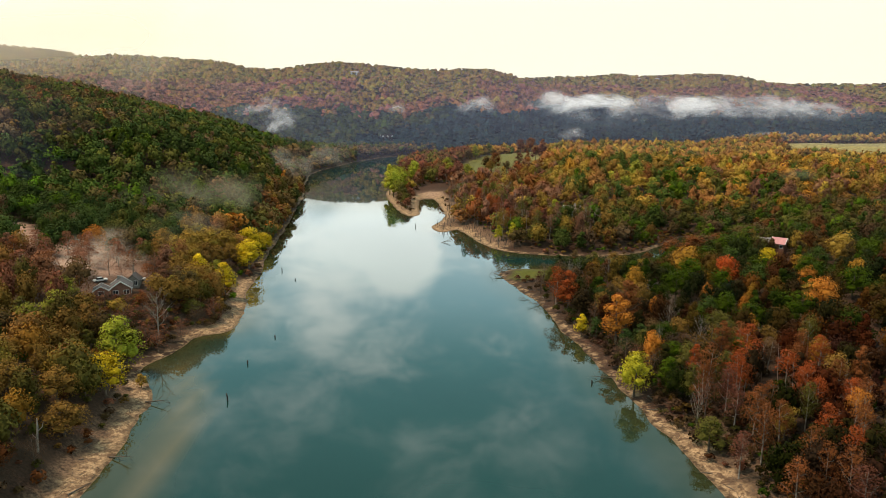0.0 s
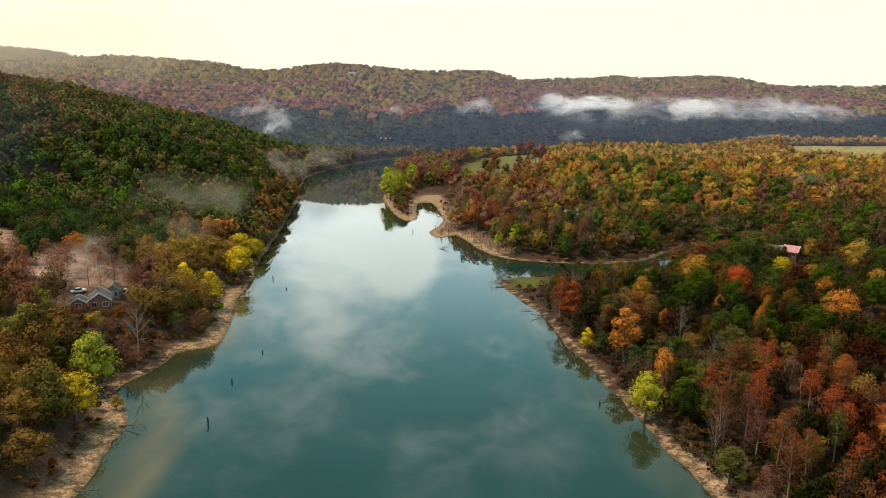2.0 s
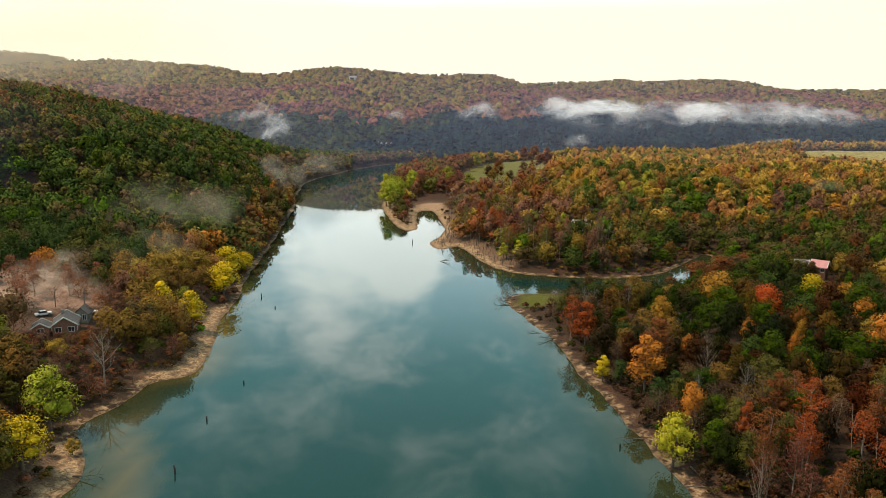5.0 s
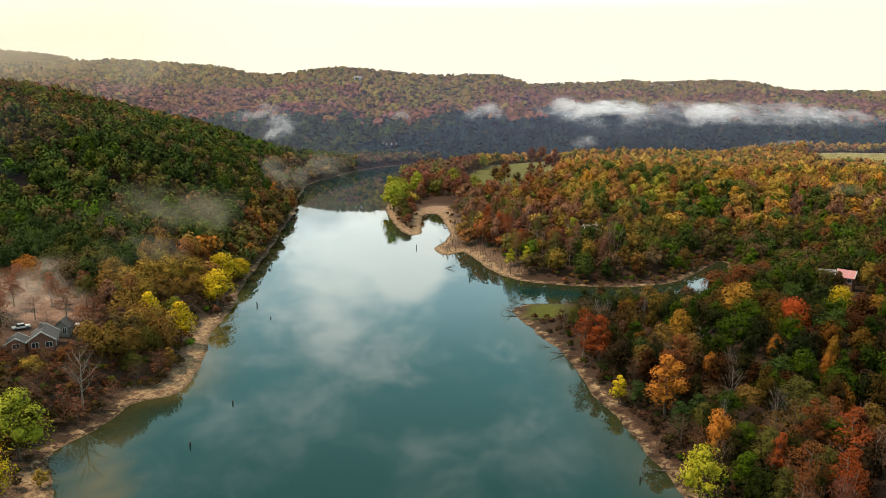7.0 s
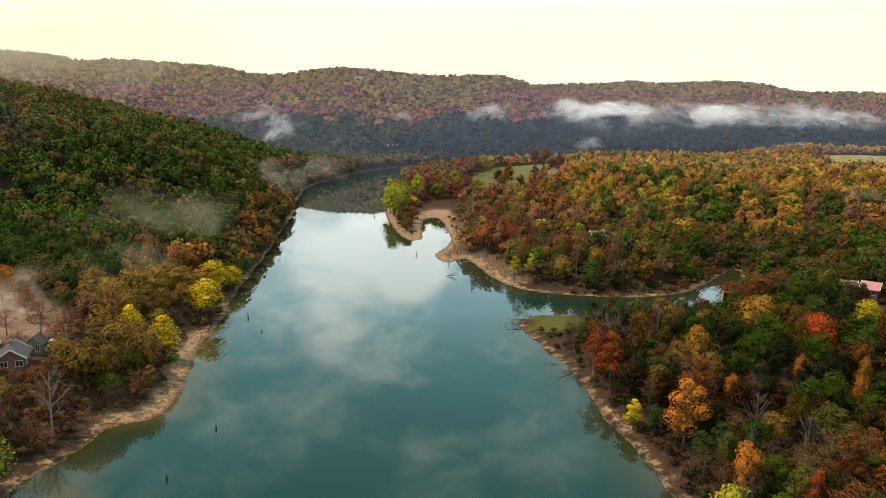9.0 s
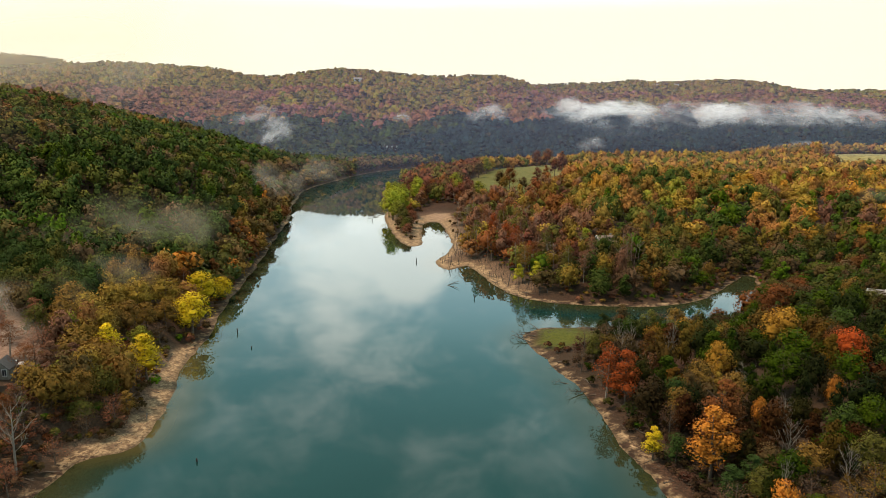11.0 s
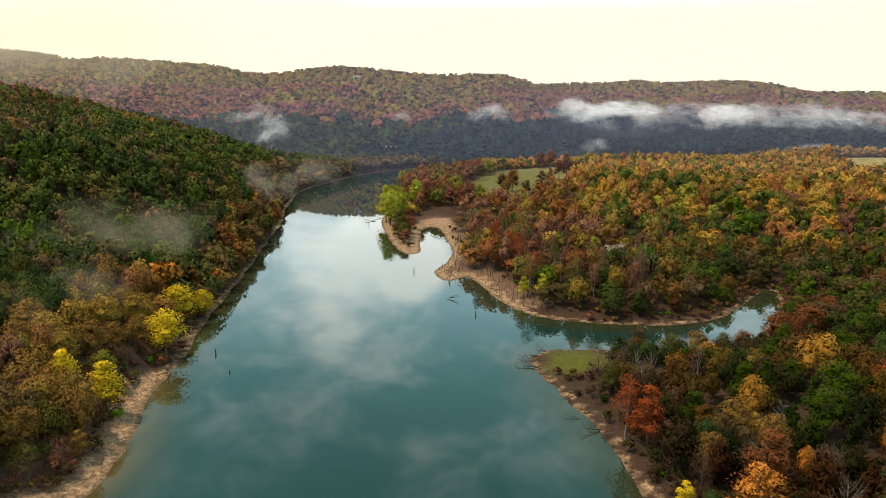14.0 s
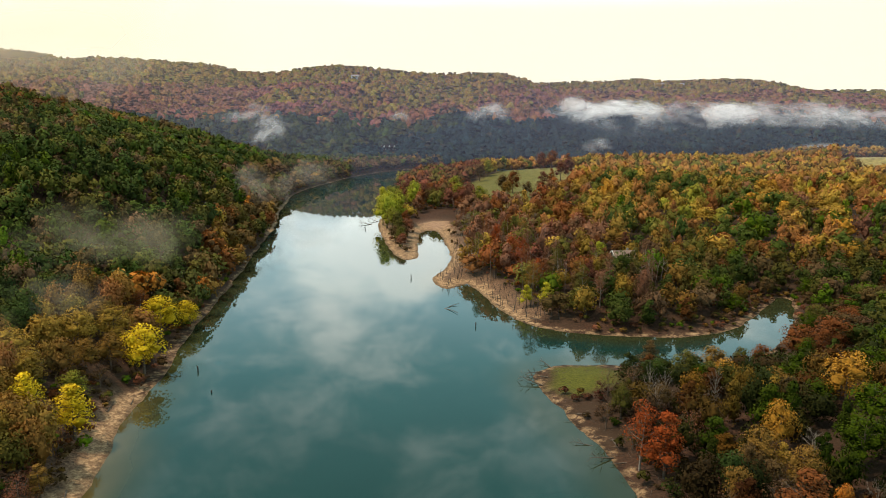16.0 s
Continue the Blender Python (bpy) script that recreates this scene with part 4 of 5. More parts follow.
def far_zones(x, y, z, d):
    n = grain(x, y, 160, 61)
    p = grain(x, y, 55, 67)
    east = x + 170 * grain(x, y, 210, 71) + 60 * grain(x, y, 40, 72)
    # Fog shadow low on the ridge is painted as dark blue crowns.
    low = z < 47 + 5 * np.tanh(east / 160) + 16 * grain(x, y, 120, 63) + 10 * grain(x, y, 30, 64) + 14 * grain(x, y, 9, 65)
    return [
        (all_of(x), ["hazed_rust", "hazed_wine", "mauve", "brown_gold", "olive", "gold", "olive_lime"], [28, 14, 8, 24, 10, 8, 8]),
        (p > 0.12, ["hazed_rust", "brown_gold", "hazed_wine"], [50, 30, 20]),
        (p < -0.15, ["hazed_wine", "mauve", "hazed_rust"], [42, 24, 34]),
        (n < -0.2, ["hazed_wine", "mauve", "hazed_rust", "brown_gold"], [30, 18, 32, 20]),
        ((n > 0.3) | (z > 94 + 20 * n), ["olive_lime", "gold", "brown_gold", "hazed_rust", "olive", "green"], [24, 14, 24, 20, 12, 6]),
        (low, ["blue_shade", "pine", "brown"], [84, 12, 4]),
        (low & (east < -40), ["blue_shade", "deep", "pine", "brown", "olive"], [34, 26, 18, 10, 12]),
    ]


def build_woods():
    wedge = lambda x, y, z, d: (np.abs(x) < 0.62 * y + 16)
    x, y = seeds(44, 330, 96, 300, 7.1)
    # Near-bank shade painted in: crowns drop to a quarter of their colour.
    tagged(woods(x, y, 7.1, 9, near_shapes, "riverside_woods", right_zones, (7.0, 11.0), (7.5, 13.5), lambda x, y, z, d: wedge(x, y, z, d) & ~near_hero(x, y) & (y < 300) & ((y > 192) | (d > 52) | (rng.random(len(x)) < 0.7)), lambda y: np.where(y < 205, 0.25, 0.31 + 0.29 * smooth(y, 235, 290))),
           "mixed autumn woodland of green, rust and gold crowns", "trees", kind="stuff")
    right_side = lambda x, y: to_line(x, y, right_line) < to_line(x, y, left_line)
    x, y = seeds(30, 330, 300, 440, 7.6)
    # Same painted shade here: leaf colour halved short of y = 345.
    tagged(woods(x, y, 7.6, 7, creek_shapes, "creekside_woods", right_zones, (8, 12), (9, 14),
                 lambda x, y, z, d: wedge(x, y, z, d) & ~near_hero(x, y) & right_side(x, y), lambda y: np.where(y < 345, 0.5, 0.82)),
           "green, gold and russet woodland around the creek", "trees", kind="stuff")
    x, y = seeds(-70, 450, 385, 640, 10.1)
    tagged(woods(x, y, 10.1, 7, mid_shapes, "lowland_woods", right_zones, (9.5, 15.5), (9, 18),
                 lambda x, y, z, d: wedge(x, y, z, d) & ~near_hero(x, y) & ((y > 440) | (x < 30)) & ((d > 10) | (x > 45) | (y > 560)) & right_side(x, y), 1.42, 0.05),
           "wide golden and russet autumn woodland beyond the creek", "trees", kind="stuff")
    x, y = seeds(-70, 760, 640, 1060, 9.2)
    tagged(woods(x, y, 9.2, 5, slope_shapes, "field_edge_woods", right_zones, (10, 16), (10, 17),
                 lambda x, y, z, d: wedge(x, y, z, d) & ~near_hero(x, y) & right_side(x, y), 1.18),
           "golden autumn woodland round the dry fields", "trees", kind="stuff")
    reach = lambda x, y, z, d: [(all_of(x), ["brown", "olive", "rust", "brown_gold", "fir", "wine"], [24, 20, 18, 16, 14, 8])]
    x, y = seeds(-135, 135, -45, 104, 8.0)
    tagged(woods(x, y, 8.0, 7, slope_shapes, "outlying_woods", reach, (8, 12), (8, 13), lambda x, y, z, d: np.abs(x) > 60),
           "brown and olive autumn woods lining the lower reach", "trees", kind="stuff")
    x, y = seeds(-220, 220, -130, 104, 9.5)
    tagged(woods(x, y, 9.5, 8, far_shapes, "outlying_woods", reach, (9, 13), (8, 13), lambda x, y, z, d: (np.abs(x) > 135) | (y < -45) & (np.abs(x) > 60)),
           "brown and olive woods behind the lower reach", "trees", kind="stuff")
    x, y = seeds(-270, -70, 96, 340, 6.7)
    # Brightness painted in: leaf colour rises from 0.82 to 1.10 along the bank.
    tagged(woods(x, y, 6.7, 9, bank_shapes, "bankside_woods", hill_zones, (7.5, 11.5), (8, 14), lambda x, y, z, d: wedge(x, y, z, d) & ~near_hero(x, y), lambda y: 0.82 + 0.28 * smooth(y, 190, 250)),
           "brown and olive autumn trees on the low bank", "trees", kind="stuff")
    left_side = lambda x, y, z, d: wedge(x, y, z, d) & ~near_hero(x, y) & (to_line(x, y, left_line) < to_line(x, y, right_line))
    x, y = seeds(-420, -60, 340, 560, 7.2)
    tagged(woods(x, y, 7.2, 1.3, hill_shapes, "hillside_woods", hill_zones, (9, 14), (9, 15), left_side, 1.07, 0.2),
           "dark green hillside forest flecked with orange and brown", "trees", kind="stuff")
    x, y = seeds(-640, 70, 560, 1000, 8.0)
    tagged(woods(x, y, 8.0, 1.3, slope_shapes, "hillside_woods", hill_zones, (10.5, 16.5), (9, 15), left_side, 1.2, 0.25),
           "dark green and brown forest on the far slope", "trees", kind="stuff")
    x, y = seeds(-1150, 1150, 985, 1860, 8.1)
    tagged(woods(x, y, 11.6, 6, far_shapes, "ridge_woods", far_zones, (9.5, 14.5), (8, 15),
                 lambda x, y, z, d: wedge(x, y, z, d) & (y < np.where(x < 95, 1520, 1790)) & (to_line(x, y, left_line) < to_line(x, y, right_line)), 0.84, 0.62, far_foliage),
           "distant russet forest with dark blue shade painted low on the ridge", "trees", kind="stuff")
    x, y = seeds(800, 1750, 2150, 2560, 21)
    tagged(woods(x, y, 21, 6, far_shapes, "ridge_woods", far_zones, (22, 32), (10, 20), wedge, 1.0, 0.4, far_foliage),
           "hazy blue-brown forest on the farthest ridge", "trees", kind="stuff")


def near_hero(x, y):
    hit = np.zeros(len(x), bool)
    for hx, hy, w, *_ in HEROES:
        hit |= (x - hx) ** 2 + (y - hy) ** 2 < (w * 0.42) ** 2
    return hit


COLOUR_WORDS = {
    "yellow": "bright yellow", "lime": "yellow-green", "yellow_lime": "lemon-yellow", "gold": "golden", "orange": "orange", "red": "scarlet", "rust": "rust-brown",
    "red_rust": "brick-red", "wine": "dark wine-red", "brown": "brown", "brown_gold": "golden-brown", "olive": "olive", "olive_lime": "olive-green", "green": "green",
    "pine": "dark green", "deep": "deep green", "fir": "dark green", "amber": "amber-orange", "copper": "copper-brown", "grey": "grey", "pale": "pale", "mauve": "dull purple", "blue_shade": "shaded dark blue", "russet": "russet", "twig": "dull brown", "twig_red": "reddish-brown",
}
HABITS = {  # width, height, leafy sprays, spray size, crown's foot, lobes, core, pointedness, trunk radius, limbs
    "round": (9.0, 11.0, 1120, 0.237, 1.8, 9, 0.48, 0.25, 0.22, 7),
    "upright": (8.0, 13.0, 1120, 0.237, 2.0, 9, 0.47, 0.55, 0.22, 7),
    "slender": (7.0, 13.0, 900, 0.19, 3.6, 8, 0.0, 0.35, 0.17, 9),
    "twiggy": (8.0, 8.5, 420, 0.15, 1.0, 8, 0.0, 0.2, 0.15, 12),
    "bare": (8.0, 10.0, 0, 0.0, 0.0, 0, 0.0, 0.0, 0.22, 12),
    "fan": (8.0, 10.0, 0, 0.0, 0.0, 0, 0.0, 0.0, 0.10, 24),
}
tree_kinds = {}


def part(name, me, mat, parent, label=""):
    """Links a mesh or bmesh as one part of a thing."""
    if isinstance(me, bmesh.types.BMesh):
        bm, me = me, bpy.data.meshes.new(name)
        bm.to_mesh(me)
        bm.free()
    if mat and not me.materials:
        me.materials.append(mat)
    ob = new(name, me)
    ob.parent = parent
    if label:
        ob["label"] = label
    return ob


def tree_model(habit, colour, turn):
    """One model for each habit and colour, in two builds; its copies share the meshes."""
    key = (habit, colour, turn)
    if key not in tree_kinds:
        w, h, cards, card, foot, lobes, core, pointed, rad, limbs = HABITS[habit]
        tree = new("tree")
        pale = habit in ("slender", "bare", "fan") and colour != "grey"
        leafless = habit in ("bare", "fan")
        twigs = {"bare": 6, "fan": 3, "slender": 1, "twiggy": 3}.get(habit, 0)
        v, f = trunk_shape(h * (1.0 if leafless else 0.9), rad, limbs, w * {"bare": 0.5, "fan": 0.36}.get(habit, 0.42), 0.04 if habit == "fan" else 0.3, twigs, steep=(1.5, 2.4) if habit == "fan" else (0.55, 1.1))
        trunk = part("trunk", raw_mesh("trunk", v, f, smooth_shade=True), pale_bark if pale else bark, tree)
        if pale:
            trunk["label"] = "pale trunk and branches"
        if cards:
            v, f, light, way = crown_shape(cards, card, w, foot, h, lobes, core, pointed)
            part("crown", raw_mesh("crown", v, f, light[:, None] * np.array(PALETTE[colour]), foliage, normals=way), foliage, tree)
        if habit == "fan":
            words = "leafless bush with upright pale stems"
        elif habit == "bare":
            words = "leafless tree with " + ("pale limbs" if pale else "grey branches")
        else:
            words = COLOUR_WORDS[colour] + {"round": " broad-crowned tree", "upright": " tall oval tree", "slender": " sparse pale-trunked tree", "twiggy": " twiggy half-bare tree"}[habit]
        tree_kinds[key] = [tagged(tree, words, "tree", "trees along the shore"), False, words]
    return tree_kinds[key]


def plant(x, y, w, h, habit, colour, suffix):
    base = HABITS[habit]
    entry = tree_model(habit, colour, int(rng.integers(2)))
    at, spin, size = Vector((x, y, ground_z(x, y) - 0.1)), Euler((0, 0, rng.uniform(0, 6.28))), Vector((w / base[0], w / base[0], h / base[1]))
    if entry[1]:
        first = entry[0].scale
        tree = copy_thing(entry[0], Matrix.LocRotScale(at, spin, Vector([a / b for a, b in zip(size, first)])))
    else:
        tree, entry[1] = entry[0], True
        tree.location, tree.rotation_euler, tree.scale = at, spin, size
    return tagged(tree, entry[2] + suffix)


def shore_trees():
    """The rows of trees next to the water, each a thing of its own."""
    rows = []
    strips = [
        (seeds(30, 90, 112, 345, 9.4), lambda x, y, d: (d > 4.0) & (d < np.where(y < 200, 12, 21)) & (x > 0), ["brown", "olive", "rust", "fir", "pine", "twig", "brown_gold", "twig_red"], [16, 18, 10, 14, 10, 20, 8, 8], "", (6, 9), (7, 11)),
        (seeds(-118, -60, 108, 345, 10.0), lambda x, y, d: (d > 7) & (d < 24) & (x < 0) & ((y < 186) | (y > 262)), ["brown", "olive", "brown_gold", "rust", "twig", "gold", "olive_lime"], [14, 14, 32, 8, 14, 8, 10], "", (6, 9), (6, 10)),
        (seeds(52, 116, 112, 196, 9.0), lambda x, y, d: (d > 12) & (d < 52), ["red_rust", "rust", "orange", "wine", "twig", "olive"], [30, 32, 8, 12, 8, 10], "grove", (6, 8.5), (10, 14)),
        (seeds(-132, -78, 190, 262, 8.4), lambda x, y, d: (d > 6) & (d < 48) & (x < 0), ["twig_red", "twig", "russet", "brown_gold", "olive"], [46, 20, 10, 14, 10], "", (6, 9), (6, 9.5)),
        (seeds(-5, 70, 372, 490, 11.2), lambda x, y, d: (d > np.where(x < 16, 13, 8)) & (d < 36), ["russet", "rust", "red_rust", "brown_gold", "olive"], [42, 24, 10, 14, 10], "tall", (6.5, 8.5), (14, 18.5)),
        (seeds(50, 135, 335, 420, 14.0), lambda x, y, d: (d > 3) & (d < 12), ["olive", "brown", "fir", "gold", "rust", "twig"], [24, 24, 18, 12, 8, 14], "", (6, 9), (6, 9)),
    ]
    for (x, y), rule, names, weights, style, width, height in strips:
        z, d = land(x, y)
        ok = rule(x, y, d) & clear_of_places(x, y) & ~near_hero(x, y)
        chosen = rng.choice(len(names), len(x), p=np.array(weights) / sum(weights))
        for k in np.flatnonzero(ok):
            colour = names[chosen[k]]
            habit = "bare" if colour == "grey" else ("slender" if style == "tall" and rng.random() < 0.75 else ("upright" if rng.random() < 0.3 else "round"))
            if style == "grove" and rng.random() < 0.85:
                habit = "slender"
            elif colour in ("twig", "twig_red"):
                habit = "twiggy"
            if habit != "bare" and style == "" and colour in ("wine", "rust") and rng.random() < 0.4:
                habit = "slender"
            rows.append((float(x[k]), float(y[k]), rng.uniform(*width), rng.uniform(*height), habit, colour))
    return rows


def where_words(x, y):
    if y > 480:
        return " on the spit" if x < 0 else " in the field"
    if x < 0:
        return " above the shore" if y > 200 else " on the low bank"
    return " by the creek" if y > 320 else " beside the lake"


HEROES += shore_trees()
for row in HEROES:
    plant(*row, where_words(row[0], row[1]))
build_woods()


def shrubs():
    """Low brush that edges the woods and hides their feet."""
    small = [crown_shape(26, 0.13, 1.0, 0.0, 1.0, 1, 0.7) for _ in range(10)]
    rows = []
    for (x, y), keep in ((seeds(55, 110, -30, 108, 4.0), lambda x, d: (x > 0) & (d > 2.5) & (d < 24)), (seeds(-110, -60, -30, 100, 4.0), lambda x, d: (x < 0) & (d > 2.5) & (d < 24)), (seeds(18, 110, 108, 345, 3.4), lambda x, d: (x > 0) & (d > 3.4) & (d < 24)), (seeds(-30, 30, 562, 640, 4.0), lambda x, d: (d > 22) & (d < 70)), (seeds(-125, -60, 100, 350, 3.3), lambda x, d: (x < 0) & (d > 5.2) & (d < 30)), (seeds(-125, -60, 186, 214, 3.3), lambda x, d: (x < 0) & (d > 3.0) & (d < 10)), (seeds(-125, -60, 294, 350, 3.3), lambda x, d: (x < 0) & (d > 2.0) & (d < 10)),
                         (seeds(-140, -85, 345, 700, 3.6), lambda x, d: (x < 0) & (d > 1.4) & (d < 11)), (seeds(40, 145, 330, 430, 3.6), lambda x, d: (d > 1.4) & (d < 14)), (seeds(-10, 60, 365, 480, 4.0), lambda x, d: (d > 11) & (d < 28)),
                         (seeds(-60, 0, 480, 540, 5.0), lambda x, d: (d > 3.5) & (d < 12)), (seeds(-150, 80, 690, 1040, 4.2), lambda x, d: (d > 0.3) & (d < 16)), (seeds(-150, 80, 690, 1040, 5.0), lambda x, d: (d > 0.3) & (d < 12)), (seeds(-118, -80, 190, 290, 2.7), lambda x, d: (d > 6) & (d < 34)),
                         (seeds(52, 128, 108, 236, 2.9), lambda x, d: (d > 6) & (d < 64)), (seeds(84, 145, 335, 425, 3.0), lambda x, d: (d > 0.4) & (d < 9))):
        z, d = land(x, y)
        ok = keep(x, d) & clear_of_places(x, y, True) & (rng.random(len(x)) < 0.72)
        n = int(ok.sum())
        # Under-tree shade painted in: right-bank brush keeps 0.45 of its colour.
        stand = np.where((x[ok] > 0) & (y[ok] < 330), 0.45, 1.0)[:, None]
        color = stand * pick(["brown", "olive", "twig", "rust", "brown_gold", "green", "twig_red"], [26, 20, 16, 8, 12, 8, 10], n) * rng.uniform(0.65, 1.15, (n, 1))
        w = rng.uniform(2.2, 5.0, n)
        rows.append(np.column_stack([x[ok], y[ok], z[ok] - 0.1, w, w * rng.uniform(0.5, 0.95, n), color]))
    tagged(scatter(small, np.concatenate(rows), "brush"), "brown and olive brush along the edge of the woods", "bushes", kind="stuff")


def thicket(label, x, y, near, far, names, weights, gain):
    """Twiggy undergrowth with fine sprays, between the trees and the shore."""
    fine = [crown_shape(66, 0.068, 1.0, 0.0, 1.0, 2, 0.5) for _ in range(8)]
    z, d = land(x, y)
    ok = (d > near) & (d < far) & clear_of_places(x, y, True) & (rng.random(len(x)) < 0.8)
    n = int(ok.sum())
    w = rng.uniform(2.4, 5.2, n)
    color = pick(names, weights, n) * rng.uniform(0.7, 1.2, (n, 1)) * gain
    rows = np.column_stack([x[ok], y[ok], z[ok] - 0.1, w, w * rng.uniform(0.5, 0.85, n), color])
    tagged(scatter(fine, rows, "thicket"), label, "bushes", kind="stuff")


shrubs()
x, y = seeds(-116, -78, 190, 242, 2.7)
thicket("reddish-brown leafless thicket below the camp", x, y, 6.5, 34, ["twig_red", "twig", "brown", "russet"], [40, 30, 16, 14], 0.9)
# Right-bank shade is in this thicket's colour too, through the 0.5 gain.
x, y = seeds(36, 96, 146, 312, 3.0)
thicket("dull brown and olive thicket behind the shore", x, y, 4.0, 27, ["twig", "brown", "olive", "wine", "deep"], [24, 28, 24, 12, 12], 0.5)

# ---- houses ----
log_wall = plain_material("log_wall", (0.17, 0.078, 0.052), 0.85, 0.8, 0.35)
white_paint = plain_material("white_paint", (0.60, 0.57, 0.53), 0.6, 0.6, 0.12)
grey_shingle = plain_material("grey_shingle", (0.085, 0.075, 0.07), 0.9, 1.2, 0.3)
pink_metal = plain_material("faded_red_metal", (0.42, 0.15, 0.145), 0.5, 0.4, 0.2, 0.5)
pale_metal = plain_material("pale_metal", (0.23, 0.195, 0.175), 0.45, 0.4, 0.2, 0.5)
dark_log = plain_material("dark_log", (0.035, 0.022, 0.016), 0.9, 0.8, 0.3)
black_shingle = plain_material("black_shingle", (0.022, 0.02, 0.02), 0.95, 1.2, 0.3, 0.1)
rusty_metal = plain_material("rusty_metal", (0.20, 0.135, 0.105), 0.85, 0.5, 0.35, 0.2)
dark_glass, _, glass_shader = material("dark_glass", 0.08, 0.5)
glass_shader.inputs["Base Color"].default_value = (0.02, 0.025, 0.03, 1)
board_grey = plain_material("weathered_board", (0.22, 0.19, 0.16), 0.9, 1.0, 0.3)


def block(bm, x0, x1, y0, y1, z0, z1):
    m = Matrix.LocRotScale(((x0 + x1) / 2, (y0 + y1) / 2, (z0 + z1) / 2), None, (x1 - x0, y1 - y0, z1 - z0))
    bmesh.ops.create_cube(bm, size=1, matrix=m)
    return bm


def gable_walls(long, wide, wall, rise, dormer=False):
    bm = bmesh.new()
    a, b = long / 2, wide / 2
    ring = [(-b, -4.5), (b, -4.5), (b, wall), (0, wall + rise), (-b, wall)]
    ends = [[bm.verts.new((sx * a, y, z)) for y, z in ring] for sx in (-1, 1)]
    bm.faces.new(ends[0][::-1]), bm.faces.new(ends[1])
    for k in range(5):
        q = (k + 1) % 5
        bm.faces.new((ends[0][k], ends[0][q], ends[1][q], ends[1][k]))
    bmesh.ops.recalc_face_normals(bm, faces=bm.faces)
    return bm


def roof_slab(long, wide, wall, rise, side, over=0.5, thick=0.16):
    """One pitch of a gable roof, with its thickness and overhang."""
    bm = bmesh.new()
    a, b = long / 2 + over, wide / 2
    k = rise / b
    low, high = (side * (b + over), wall - k * over), (0.0, wall + rise)
    pts = []
    for x in (-a, a):
        for (y, z), lift in ((low, 0.04), (high, 0.04), (high, 0.04 + thick), (low, 0.04 + thick)):
            pts.append(bm.verts.new((x, y, z + lift)))
    for q in ((0, 1, 2, 3), (7, 6, 5, 4), (0, 4, 5, 1), (1, 5, 6, 2), (2, 6, 7, 3), (3, 7, 4, 0)):
        bm.faces.new([pts[n] for n in q])
    bmesh.ops.recalc_face_normals(bm, faces=bm.faces)
    return bm


def house(label, x, y, turn, long, wide, wall, rise, wall_mat, roof_mat, windows, trim=True, chimney=True, porch=False, name="house", lift=0.0):
    """A gabled house with windows on its long sides and gables: windows are (side, along, sill, width, height)."""
    home = new(name)
    home.matrix_basis = pose(x, y, ground_z(x, y) + lift, 0, 0, turn)
    part("wall", gable_walls(long, wide, wall, rise), wall_mat, home)
    for side in (-1, 1):
        part("roof", roof_slab(long, wide, wall, rise, side), roof_mat, home)
    if trim:
        for end in (-1, 1):
            for side in (-1, 1):
                bm = bmesh.new()
                run = math.hypot(wide / 2 + 0.5, rise * (1 + 1.0 / wide))
                block(bm, -0.06, 0.06, -run / 2, run / 2, -0.16, 0.16)
                board = part("bargeboard", bm, white_paint, home, "white-painted bargeboard")
                board.matrix_basis = Matrix.Translation((end * (long / 2 + 0.56), side * (wide / 2 + 0.5) / 2, wall + rise / 2 - 0.25 * rise / wide + 0.12)) @ Matrix.Rotation(-side * math.atan2(rise, wide / 2), 4, "X")
    for side, along, sill, w, h in windows:
        if side in ("front", "back"):
            sy = -1 if side == "front" else 1
            place = Matrix.Translation((along, sy * wide / 2, sill)) @ Matrix.Rotation(0 if sy < 0 else math.pi, 4, "Z")
        else:
            sx = 1 if side == "east" else -1
            place = Matrix.Translation((sx * long / 2, along, sill)) @ Matrix.Rotation(math.pi / 2 * sx, 4, "Z")
        bm = bmesh.new()
        for box_ in ((-w / 2 - 0.1, w / 2 + 0.1, -0.06, 0.02, -0.1, 0.0), (-w / 2 - 0.1, w / 2 + 0.1, -0.06, 0.02, h, h + 0.1),
                     (-w / 2 - 0.1, -w / 2, -0.06, 0.02, 0.0, h), (w / 2, w / 2 + 0.1, -0.06, 0.02, 0.0, h), (-0.04, 0.04, -0.05, 0.02, 0.0, h)):
            block(bm, *box_)
        win = part("window", bm, white_paint, home)
        win.matrix_basis = place
        part("pane", block(bmesh.new(), -w / 2, w / 2, -0.03, 0.01, 0, h), dark_glass, win, "dark window glass")
    if chimney:
        bm = block(bmesh.new(), long * 0.2, long * 0.2 + 0.8, 0.3, 1.1, wall, wall + rise + 1.0)
        part("chimney", bm, board_grey, home)
    if porch:
        bm = block(bmesh.new(), -long / 2, long / 2, -wide / 2 - 2.4, -wide / 2, -0.15, 0.05)
        part("porch_floor", bm, board_grey, home)
        for k in range(4):
            px = -long / 2 + 0.2 + k * (long - 0.4) / 3
            part("porch_post", block(bmesh.new(), px - 0.08, px + 0.08, -wide / 2 - 2.35, -wide / 2 - 2.19, -1.6, wall - 0.4), white_paint, home)
        bm = bmesh.new()
        block(bm, -long / 2 - 0.3, long / 2 + 0.3, -1.4, 1.4, -0.07, 0.07)
        cover = part("porch_roof", bm, roof_mat, home)
        cover.matrix_basis = Matrix.Translation((0, -wide / 2 - 1.3, wall - 0.25)) @ Matrix.Rotation(radians(10), 4, "X")
    return tagged(home, label, "house")


